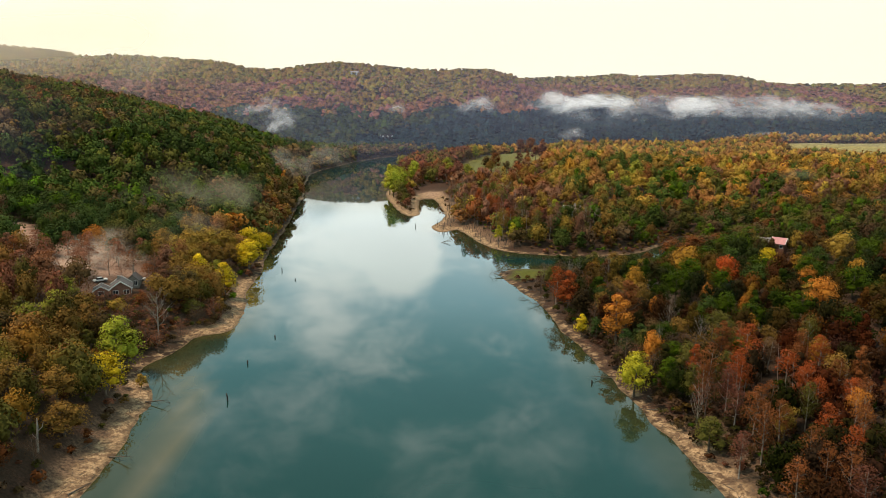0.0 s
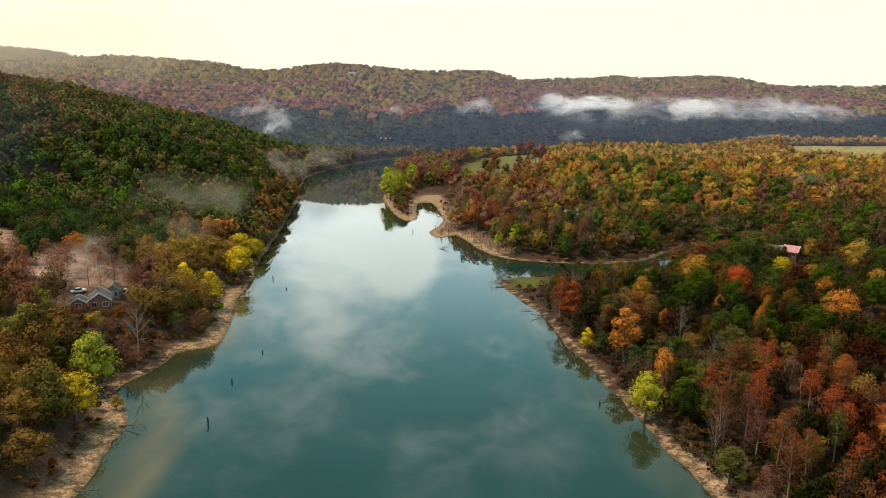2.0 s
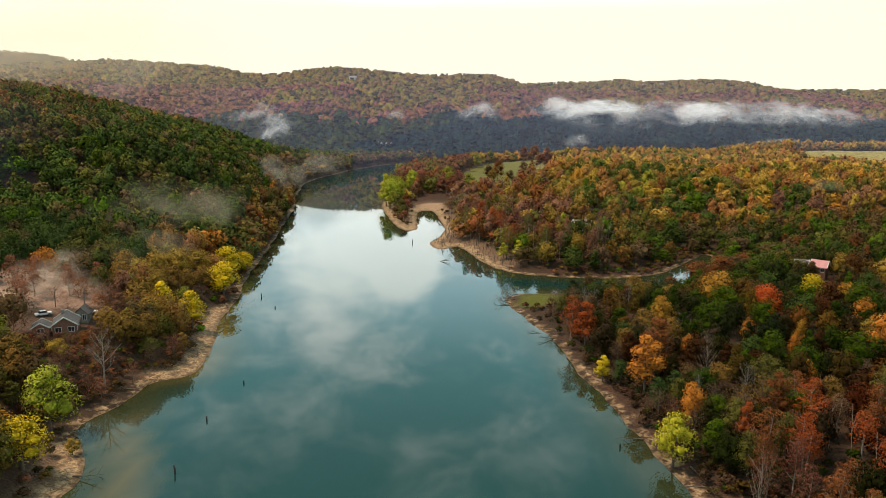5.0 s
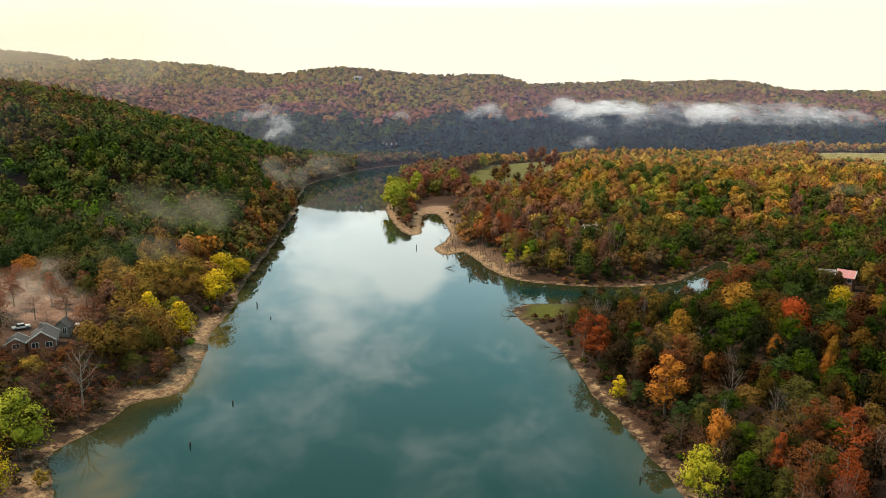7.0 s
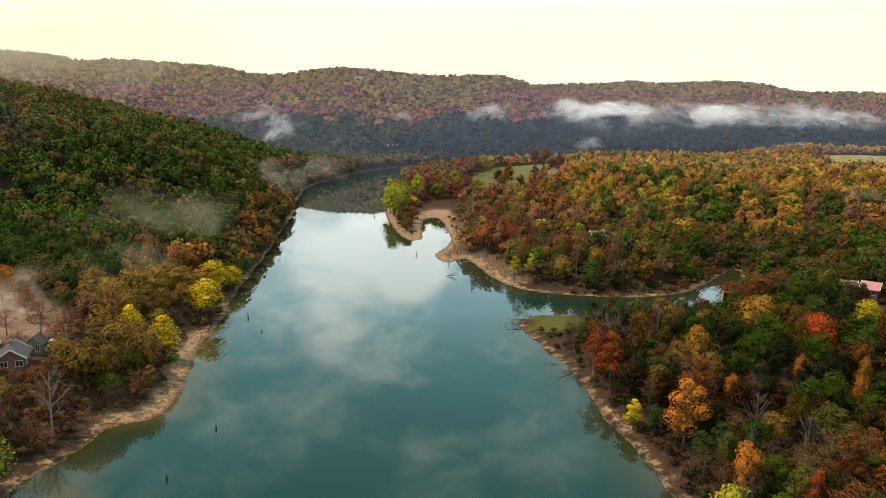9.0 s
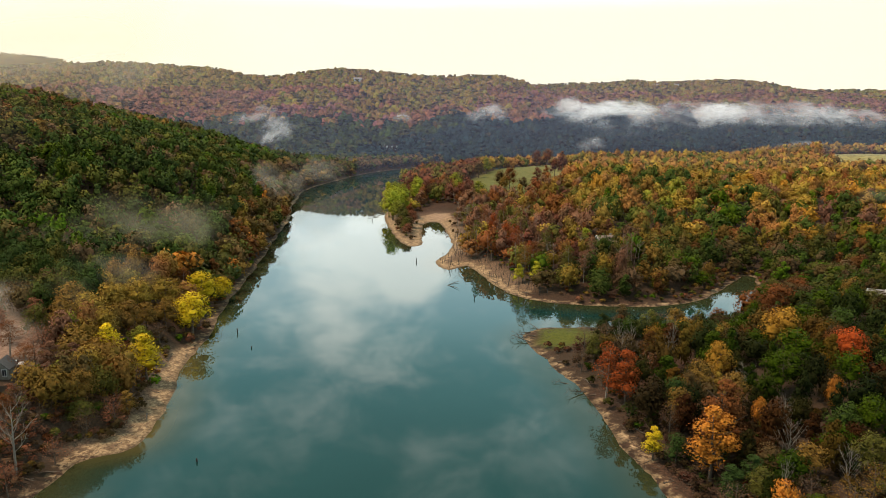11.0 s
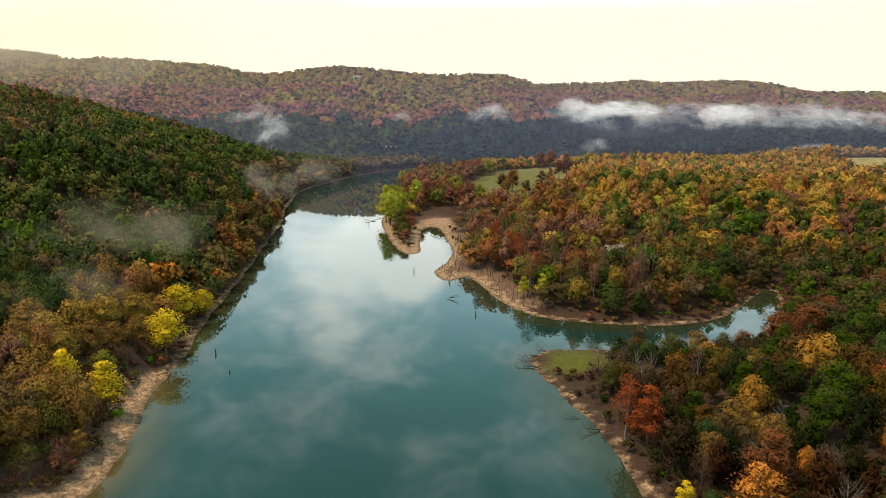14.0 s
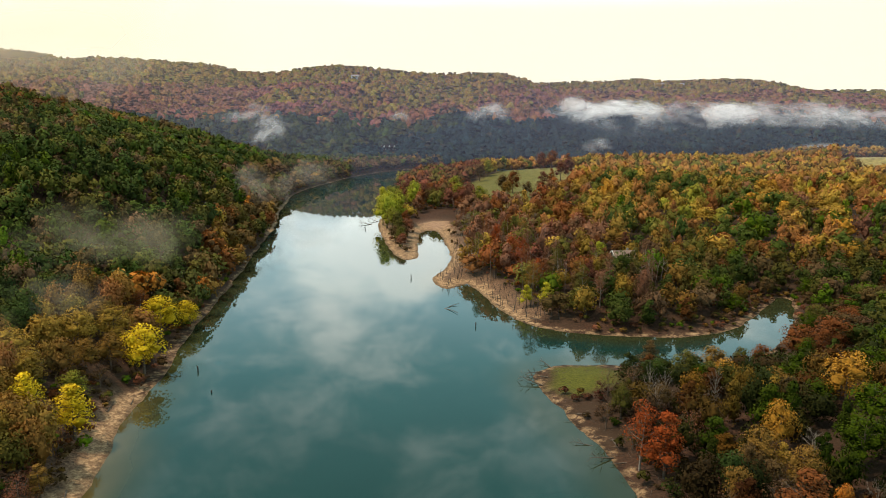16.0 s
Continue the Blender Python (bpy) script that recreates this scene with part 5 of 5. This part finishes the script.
house("log cabin with dark shingle roof and white gable trim", -107.4, 228.6, 112, 7.0, 6.0, 2.9, 2.1, log_wall, grey_shingle,
      [("west", -1.6, 0.9, 1.5, 1.3), ("west", 1.6, 0.9, 1.5, 1.3), ("front", -2.0, 0.9, 1.3, 1.2), ("front", 2.0, 0.9, 1.3, 1.2)], name="cabin", porch=False, lift=0.2)
house("small cabin wing with white trim and grey roof", -112.0, 224.5, 112, 4.0, 4.0, 2.3, 1.2, log_wall, grey_shingle, [("west", 0, 0.8, 1.6, 1.2)], chimney=False, name="cabin", lift=0.0)
house("small dark-roofed hut with a pale porch", -107.0, 237.5, 100, 4.0, 3.6, 2.4, 1.7, board_grey, grey_shingle, [("west", -0.9, 0.5, 0.9, 1.6), ("west", 0.9, 0.5, 0.9, 1.6)], chimney=False, trim=False, name="hut")
house("weathered farmhouse with a rusty metal roof", 69, 425, 12, 9, 5.5, 3.2, 1.9, board_grey, rusty_metal,
      [("front", -3, 0.9, 1.2, 1.4), ("front", 0, 0.2, 1.1, 2.0), ("front", 3, 0.9, 1.2, 1.4), ("west", 0, 0.9, 1.2, 1.4)], porch=True, lift=0.6)
house("house under a faded red metal roof among trees", 136.5, 302.5, -40, 5.0, 4.4, 2.9, 1.9, log_wall, pink_metal, [("front", -1.4, 0.9, 1.2, 1.3), ("front", 1.4, 0.9, 1.2, 1.3)], chimney=False, lift=2.4)
house("small pale-roofed shed beside the red-roofed house", 132.5, 308.5, -20, 4.0, 3.6, 3.2, 1.4, board_grey, pale_metal, [("front", 0, 0.6, 1.0, 1.4)], chimney=False, name="shed", lift=2.2)
lodge = house("long dark lakeside lodge with white gables", -100, 1110, 4, 21, 9, 4.5, 3.0, dark_log, black_shingle,
              [("front", k * 4.2 - 8.4, 1.2, 2.2, 2.2) for k in range(5)], chimney=False, name="lodge", lift=2.0)
for k in (-7, 0, 7):
    bm = bmesh.new()
    ring = [bm.verts.new((k + a, -5.1, b)) for a, b in ((-1.7, 4.4), (1.7, 4.4), (0, 7.0))]
    rear = [bm.verts.new((k + a, -1.0, b)) for a, b in ((-1.7, 4.4), (1.7, 4.4), (0, 7.0))]
    bm.faces.new(ring), bm.faces.new(rear[::-1])
    for q in range(3):
        bm.faces.new((ring[q], rear[q], rear[(q + 1) % 3], ring[(q + 1) % 3]))
    bmesh.ops.recalc_face_normals(bm, faces=bm.faces)
    part("gable_dormer", bm, white_paint, lodge, "white-painted gable dormer")
for x, y, turn, long, wide, wall in ((-186, 1388, 5, 14, 8, 3.4), (407, 1690, -10, 13, 8, 3.6), (448, 1688, 0, 12, 8, 3.6), (645, 1446, 8, 9, 7, 3.6), (700, 1462, -6, 14, 7, 3.4)):
    house("distant white ridge-top house above the forest", x, y, turn, long, wide, wall, 2.2, white_paint, pale_metal,
          [("front", k * 3.2 - long / 2 + 2.4, 1.2, 1.6, 1.8) for k in range(int(long // 3.6))], chimney=False, trim=False, lift=4.5)
for x, y, turn, long in ((350, 770, 10, 12), (380, 782, -20, 7), (205, 845, 5, 16)):
    house("low white farm shed at the edge of a field", x, y, turn, long, 6, 3.0, 1.6, white_paint, pale_metal, [("front", -1.5, 0.8, 1.2, 1.2), ("front", 1.5, 0.8, 1.2, 1.2)], chimney=False, trim=False, name="shed", lift=1.0)

# ---- timber in and by the water ----


def post(x, y, tall, lean, way):
    v, f = [], []
    top = Vector((math.cos(way) * lean, math.sin(way) * lean, tall))
    tube([(0, 0, -2.5), top * 0.5 + Vector((0.04, 0, 0)), top], (0.22, 0.20, 0.14), 7, v, f)
    ob = new("post", raw_mesh("post", np.array(v), np.array(f), mat=wet_wood, smooth_shade=True))
    ob.location = (x, y, 0)
    return tagged(ob, "dark dead tree stub standing in the lake", "post", "dead stubs in the lake")


for x, y, tall, lean, way in ((-55.6, 170.5, 1.9, 0.3, 3.0), (-57.8, 196, 1.1, 0.1, 1.0), (-55.6, 219.5, 0.9, 0.05, 2.0), (-73.8, 308, 1.6, 0.3, 2.5), (5, 356, 1.5, 0.05, 0.5),
                              (-22, 423.5, 1.9, 0.1, 1.5), (-65, 293, 0.7, 0.1, 0.0), (38, 186, 1.0, 0.1, 4.0), (-58, 545, 1.5, 0.1, 4.0)):
    post(x, y, tall, lean, way)


def drift(name, label, x, y, z, turn, long, rad, twigs, tip=84, category="log"):
    """A fallen trunk with what is left of its limbs."""
    v, f = trunk_shape(long, rad, 6 if twigs else 2, long * (0.35 if twigs else 0.12), 0.3, twigs, sides=6)
    ob = new(name, raw_mesh(name, v, f, mat=dead_wood, smooth_shade=True))
    ob.matrix_basis = pose(x, y, z, 0, tip, turn)
    return tagged(ob, label, category, "driftwood")


snag = new("snag")
for a, b in (((0, 0, -0.2), (5.2, 5.5, 0.5)), ((0, 0, -0.1), (5.0, -7.0, 0.4))):
    v, f = [], []
    tube([a, Vector(a).lerp(Vector(b), 0.5) + Vector((0.2, 0.3, 0.1)), b], (0.17, 0.13, 0.06), 6, v, f)
    part("limb", raw_mesh("limb", np.array(v), np.array(f), smooth_shade=True), dead_wood, snag)
snag.location = (-6.2, 377.8, 0)
tagged(snag, "drowned forked branch lying on the lake surface", "snag")
for x, y, turn, long, rad, twigs in ((33, 262, 200, 6, 0.16, 5), (30, 268, 170, 5, 0.12, 5), (22, 303, 150, 7, 0.2, 5), (24, 308, 190, 6, 0.18, 6), (23, 313, 220, 6, 0.16, 6), (26, 318, 120, 5, 0.14, 5),
                                     (44, 190, 190, 6, 0.15, 4), (-75, 168, -10, 7, 0.15, 5), (-71, 140, -20, 6, 0.14, 5), (-56, 563, 170, 9, 0.25, 4), (-54, 575, 150, 8, 0.2, 4), (98, 360, 60, 6, 0.15, 4), (92, 352, 100, 5, 0.12, 4)):
    drift("fallen_tree", "fallen dead tree with bare branches at the water's edge", x, y, ground_z(x, y) + rad * 1.2, turn, long, rad, twigs, 80, "dead tree")
for k in range(46):
    side = k % 2
    y = float(rng.uniform(118, 300)) if k < 34 else float(rng.uniform(355, 400))
    line = left_line if side == 0 and k < 34 else right_line
    near = min(line, key=lambda p: abs(p[1] - y) + (0 if -120 < p[0] < 75 else 500))
    x = near[0] + (-1 if line is left_line else 1) * rng.uniform(1.5, 6.0)
    z, d = land(np.array([x]), np.array([near[1]]))
    if 0.6 < d[0] < 9:
        long = rng.uniform(2.0, 6.0)
        drift("driftwood_log", "grey-brown driftwood log on the sandy shore", x, near[1], float(z[0]) + 0.08, math.degrees(rng.uniform(0, 6.28)), long, long * 0.028 + 0.03, 0, 87)


def litter_and_stems():
    """Twigs strewn on the shores, and the dead stems that stand in the shallows of the spit."""
    v, f = [], []
    x, y = seeds(-95, 60, 108, 345, 1.5)
    z, d = land(x, y)
    keep = np.flatnonzero((d > 0.4) & (d < 8.5) & (rng.random(len(x)) < 0.55))
    for k in keep:
        a, long = rng.uniform(0, 6.28), rng.uniform(0.5, 2.2)
        tip = (x[k] + math.cos(a) * long, y[k] + math.sin(a) * long, z[k] + rng.uniform(0.05, 0.3))
        tube([(x[k], y[k], z[k] + 0.03), tip], (0.06, 0.03), 3, v, f)
    tagged(new("twigs", raw_mesh("twigs", np.array(v), np.array(f), mat=dead_wood)), "dark twigs and flotsam strewn along the shore", "driftwood", kind="stuff")
    v, f = [], []
    x, y = seeds(-16, 45, 360, 500, 2.2)
    z, d = land(x, y)
    for k in np.flatnonzero((d > 1.5) & (d < 13) & (rng.random(len(x)) < 0.5)):
        tall = rng.uniform(1.0, 4.2)
        tube([(x[k], y[k], z[k] - 0.2), (x[k] + rng.normal() * 0.5, y[k] + rng.normal() * 0.5, z[k] + tall)], (0.15, 0.06), 4, v, f)
    x, y = seeds(-10, 80, 385, 600, 4.3)
    z, d = land(x, y)
    pv, pf = [], []
    for k in np.flatnonzero((d > 8) & (d < 45) & clear_of_places(x, y) & (rng.random(len(x)) < 0.4)):
        tall = rng.uniform(8, 15)
        lean = rng.normal(size=2) * 1.1
        top = Vector((x[k] + lean[0], y[k] + lean[1], z[k] + tall))
        tube([(x[k], y[k], z[k] - 0.2), top], (0.12, 0.03), 4, pv, pf)
        for q in range(5):
            foot = Vector((x[k], y[k], z[k])).lerp(top, rng.uniform(0.55, 0.9))
            tube([foot, foot + Vector((rng.normal() * 1.3, rng.normal() * 1.3, rng.uniform(1.0, 2.4)))], (0.06, 0.02), 3, pv, pf)
    tagged(new("pale_stems", raw_mesh("pale_stems", np.array(pv), np.array(pf), mat=stem_bark)), "pale bare stems rising through the russet woods", "trees", kind="stuff")
    x, y = seeds(54, 125, 110, 200, 3.6)
    z, d = land(x, y)
    pv, pf = [], []
    for k in np.flatnonzero((d > 9) & (d < 60) & (rng.random(len(x)) < 0.12)):
        tall = rng.uniform(6, 11.5)
        top = Vector((x[k] + rng.normal() * 0.7, y[k] + rng.normal() * 0.7, z[k] + tall))
        tube([(x[k], y[k], z[k] - 0.2), top], (0.10, 0.02), 5, pv, pf)
        for q in range(5):
            foot = Vector((x[k], y[k], z[k])).lerp(top, rng.uniform(0.4, 0.9))
            tube([foot, foot + Vector((rng.normal() * 0.9, rng.normal() * 0.9, rng.uniform(1.0, 2.6)))], (0.05, 0.015), 3, pv, pf)
    tagged(new("slim_stems", raw_mesh("slim_stems", np.array(pv), np.array(pf), mat=stem_bark)), "slim pale stems among the rust-red grove", "trees", kind="stuff")
    tagged(new("dead_stems", raw_mesh("dead_stems", np.array(v), np.array(f), mat=wet_wood)), "thin dead stems standing on the sandy spit", "dead trees", kind="stuff")


litter_and_stems()
v, f = [], []
tube([(0, 0, -0.5), (0.1, 0.1, 3.0), (0.5, 0.0, 5.6), (0.4, 0.2, 7.2)], (0.30, 0.25, 0.18, 0.08), 7, v, f)
tube([(0.35, 0, 4.4), (1.3, 0.2, 5.3), (1.6, 0.3, 6.4)], (0.14, 0.1, 0.03), 5, v, f)
tube([(0.1, 0.1, 2.6), (-0.9, 0.3, 3.6)], (0.1, 0.03), 5, v, f)
dead_trunk = new("dead_trunk", raw_mesh("dead_trunk", np.array(v), np.array(f), mat=pale_bark, smooth_shade=True))
dead_trunk.location = (-82, 133, ground_z(-82, 133))
tagged(dead_trunk, "pale broken dead trunk standing among brown trees", "dead tree")


def parked_car(x, y, turn):
    car = new("car")
    car.matrix_basis = pose(x, y, ground_z(x, y) + 0.05, 0, 0, turn)
    bm = block(bmesh.new(), -2.2, 2.2, -0.9, 0.9, 0.35, 0.95)
    bmesh.ops.bevel(bm, geom=bm.edges[:], offset=0.14, segments=2, affect="EDGES")
    part("body", bm, white_paint, car)
    bm = block(bmesh.new(), -1.3, 1.0, -0.8, 0.8, 0.9, 1.5)
    for vert in bm.verts:
        if vert.co.z > 1.2:
            vert.co.x *= 0.7
            vert.co.y *= 0.88
    bmesh.ops.bevel(bm, geom=bm.edges[:], offset=0.08, segments=2, affect="EDGES")
    part("cabin", bm, dark_glass, car, "dark car windows under a white roof")
    part("roof", block(bmesh.new(), -0.85, 0.62, -0.66, 0.66, 1.48, 1.54), white_paint, car)
    for wx in (-1.4, 1.4):
        for wy in (-0.85, 0.85):
            bm = bmesh.new()
            bmesh.ops.create_cone(bm, cap_ends=True, segments=14, radius1=0.36, radius2=0.36, depth=0.24, matrix=Matrix.Translation((wx, wy, 0.36)) @ Matrix.Rotation(math.pi / 2, 4, "X"))
            part("wheel", bm, grey_shingle, car)
    return tagged(car, "white parked car on the dirt yard", "car")


parked_car(-107.4, 242.0, 15)
parked_car(-117.7, 235.8, 40)

# ---- mist ----


def mist_material(name, color, density, scale):
    """Drifting mist or painted haze: a thin tinted scatterer whose cover follows its own falloff and billows."""
    m = bpy.data.materials.new(name)
    m.use_nodes = True
    t = m.node_tree
    t.nodes.clear()
    out = t.nodes.new("ShaderNodeOutputMaterial")
    body = t.nodes.new("ShaderNodeAttribute")
    body.attribute_name = "veil"
    where = position(t)
    cover = body.outputs["Fac"]
    if scale:
        wide = math_node(t, "MULTIPLY", math_node(t, "SUBTRACT", noise_node(t, where, scale, 6.0, 0.58, 0.15), 0.5), 3.4)
        torn = math_node(t, "ADD", math_node(t, "MULTIPLY", cover, 0.78), wide)
        cover = math_node(t, "MULTIPLY", map_range(t, torn, 0.05, 1.25), map_range(t, cover, 0.0, 0.45))
    cover = math_node(t, "MULTIPLY", cover, density, True)
    a, b, clear = t.nodes.new("ShaderNodeBsdfDiffuse"), t.nodes.new("ShaderNodeBsdfTranslucent"), t.nodes.new("ShaderNodeBsdfTransparent")
    a.inputs["Color"].default_value = b.inputs["Color"].default_value = (*color, 1)
    half, mix = t.nodes.new("ShaderNodeMixShader"), t.nodes.new("ShaderNodeMixShader")
    t.links.new(a.outputs[0], half.inputs[1]), t.links.new(b.outputs[0], half.inputs[2])
    t.links.new(cover, mix.inputs[0])
    t.links.new(clear.outputs[0], mix.inputs[1]), t.links.new(half.outputs[0], mix.inputs[2])
    t.links.new(mix.outputs[0], out.inputs["Surface"])
    return m


white_mist = mist_material("white_mist", (0.97, 0.97, 0.97), 0.98, 0.017)
thin_mist = mist_material("thin_mist", (0.98, 0.88, 0.62), 0.085, 0.04)
camp_mist = mist_material("camp_mist", (0.98, 0.80, 0.64), 0.34, 0.04)
faint_mist = mist_material("faint_mist", (0.94, 0.88, 0.78), 0.09, 0.05)
soft_mist = mist_material("soft_mist", (0.92, 0.91, 0.92), 0.42, 0.026)
valley_mist = mist_material("valley_mist", (0.92, 0.91, 0.92), 0.5, 0.02)
# Distance haze is painted: single tinted sheets lift and blue what lies behind.
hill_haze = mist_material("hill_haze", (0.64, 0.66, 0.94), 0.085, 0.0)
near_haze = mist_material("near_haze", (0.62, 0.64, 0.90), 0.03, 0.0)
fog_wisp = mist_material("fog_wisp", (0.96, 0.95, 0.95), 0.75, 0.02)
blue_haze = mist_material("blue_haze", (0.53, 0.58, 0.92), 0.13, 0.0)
# Warm sheet added to imitate the sky's glow over the ridge end.
haze_glow = mist_material("haze_glow", (0.98, 0.86, 0.74), 0.42, 0.0)


def mist(label, x, y, z, long, tall, deep, turn, mat, sheets=3, name="mist"):
    """A bank of mist as a few billowing veils one behind the other."""
    verts, faces, fade, count = [], [], [], 0
    nu, nv = 28, 10
    for s in range(sheets):
        off = (s - (sheets - 1) / 2) * deep / max(1, sheets - 1)
        u, v = np.meshgrid(np.linspace(-1, 1, nu), np.linspace(-1, 1, nv))
        tilt = v * tall * 0.9
        px = u * long / 2 * rng.uniform(0.8, 1.0) + rng.uniform(-0.08, 0.08) * long
        py = off + grain(u * 7 + s * 31, v * 4, 3, 71) * deep * 0.35 + tilt
        pz = v * tall / 2 * rng.uniform(0.8, 1.0) + grain(u * 6 + s * 17, v * 0, 3, 73) * tall * 0.3
        verts.append(np.stack([px, py, pz], -1).reshape(-1, 3))
        i = np.arange(nu * nv).reshape(nv, nu) + count
        faces.append(np.stack([i[:-1, :-1], i[:-1, 1:], i[1:, 1:], i[1:, :-1]], -1).reshape(-1, 4))
        fade.append(((1 - smooth(np.abs(u), 0.1, 1)) * (1 - smooth(np.abs(v), 0.0, 1))).ravel())
        count += nu * nv
    me = raw_mesh(name, np.concatenate(verts), np.concatenate(faces), smooth_shade=True)
    layer = me.attributes.new("veil", "FLOAT", "POINT")
    layer.data.foreach_set("value", np.concatenate(fade).astype(np.float32))
    me.materials.append(mat)
    ob = new(name, me)
    ob.matrix_basis = pose(x, y, z, 0, 0, turn)
    return tagged(ob, label, "mist", kind="stuff")


mist("long thin fog bank lying along the far valley", 330, 1130, 58, 700, 56, 30, 0, valley_mist, 2)
mist("dense white core of the fog bank over the far valley", 200, 1115, 64, 250, 38, 24, 0, white_mist, 2)
mist("torn white top of the fog bank", 140, 1112, 70, 90, 34, 14, 0, fog_wisp, 1)
mist("ragged white middle of the fog bank", 345, 1115, 59, 170, 42, 20, 0, fog_wisp, 2)
mist("white fog wisp at the end of the far bank", 492, 1115, 58, 130, 44, 20, 0, fog_wisp, 2)
mist("pale fog wisp at the near end of the far bank", 38, 1115, 62, 90, 44, 20, 0, valley_mist, 2)
mist("low fog at the foot of the far valley", 440, 1030, 22, 120, 16, 10, 0, fog_wisp, 1)
mist("grey mist rising from a side valley", -285, 1060, 56, 110, 38, 30, 10, soft_mist, 1)
mist("grey mist trailing down a side valley", -245, 1045, 36, 90, 50, 30, 10, soft_mist, 2)
mist("small mist puff on the ridge slope", -84, 1100, 54, 44, 26, 10, 0, soft_mist, 1)
mist("warm haze veil added for the sky glow at the ridge end", -650, 1080, 120, 800, 220, 10, 0, haze_glow, 1, "haze")
mist("mist clinging to the wooded slope", -140, 360, 23, 140, 30, 14, 25, thin_mist, 3)
mist("yellowish mist low over the bankside woods", -112, 304, 19, 44, 20, 12, 25, faint_mist, 1)
mist("mist drifting over the shore camp", -128, 262, 14, 76, 22, 20, 22, camp_mist, 2)
mist("warm mist drifting from the camp over the shore trees", -110, 274, 17, 44, 20, 12, 25, thin_mist, 1)
mist("mist wisp low on the forested slope", -138, 552, 20, 80, 34, 16, 15, faint_mist, 3)
mist("thin mist lying over the bank where the river bends", -112, 640, 18, 80, 34, 16, 10, faint_mist, 2)
mist("mist over the lowland woods", 212, 465, 29, 42, 13, 10, -20, thin_mist, 2)
mist("thin mist at the edge of the lowland woods", 425, 1000, 27, 110, 20, 20, 0, valley_mist, 1)
mist("thin mist behind the spit", 150, 960, 28, 60, 22, 20, 0, valley_mist, 1)
# Sheets added for the blue of the air before hill, valley and ridge.
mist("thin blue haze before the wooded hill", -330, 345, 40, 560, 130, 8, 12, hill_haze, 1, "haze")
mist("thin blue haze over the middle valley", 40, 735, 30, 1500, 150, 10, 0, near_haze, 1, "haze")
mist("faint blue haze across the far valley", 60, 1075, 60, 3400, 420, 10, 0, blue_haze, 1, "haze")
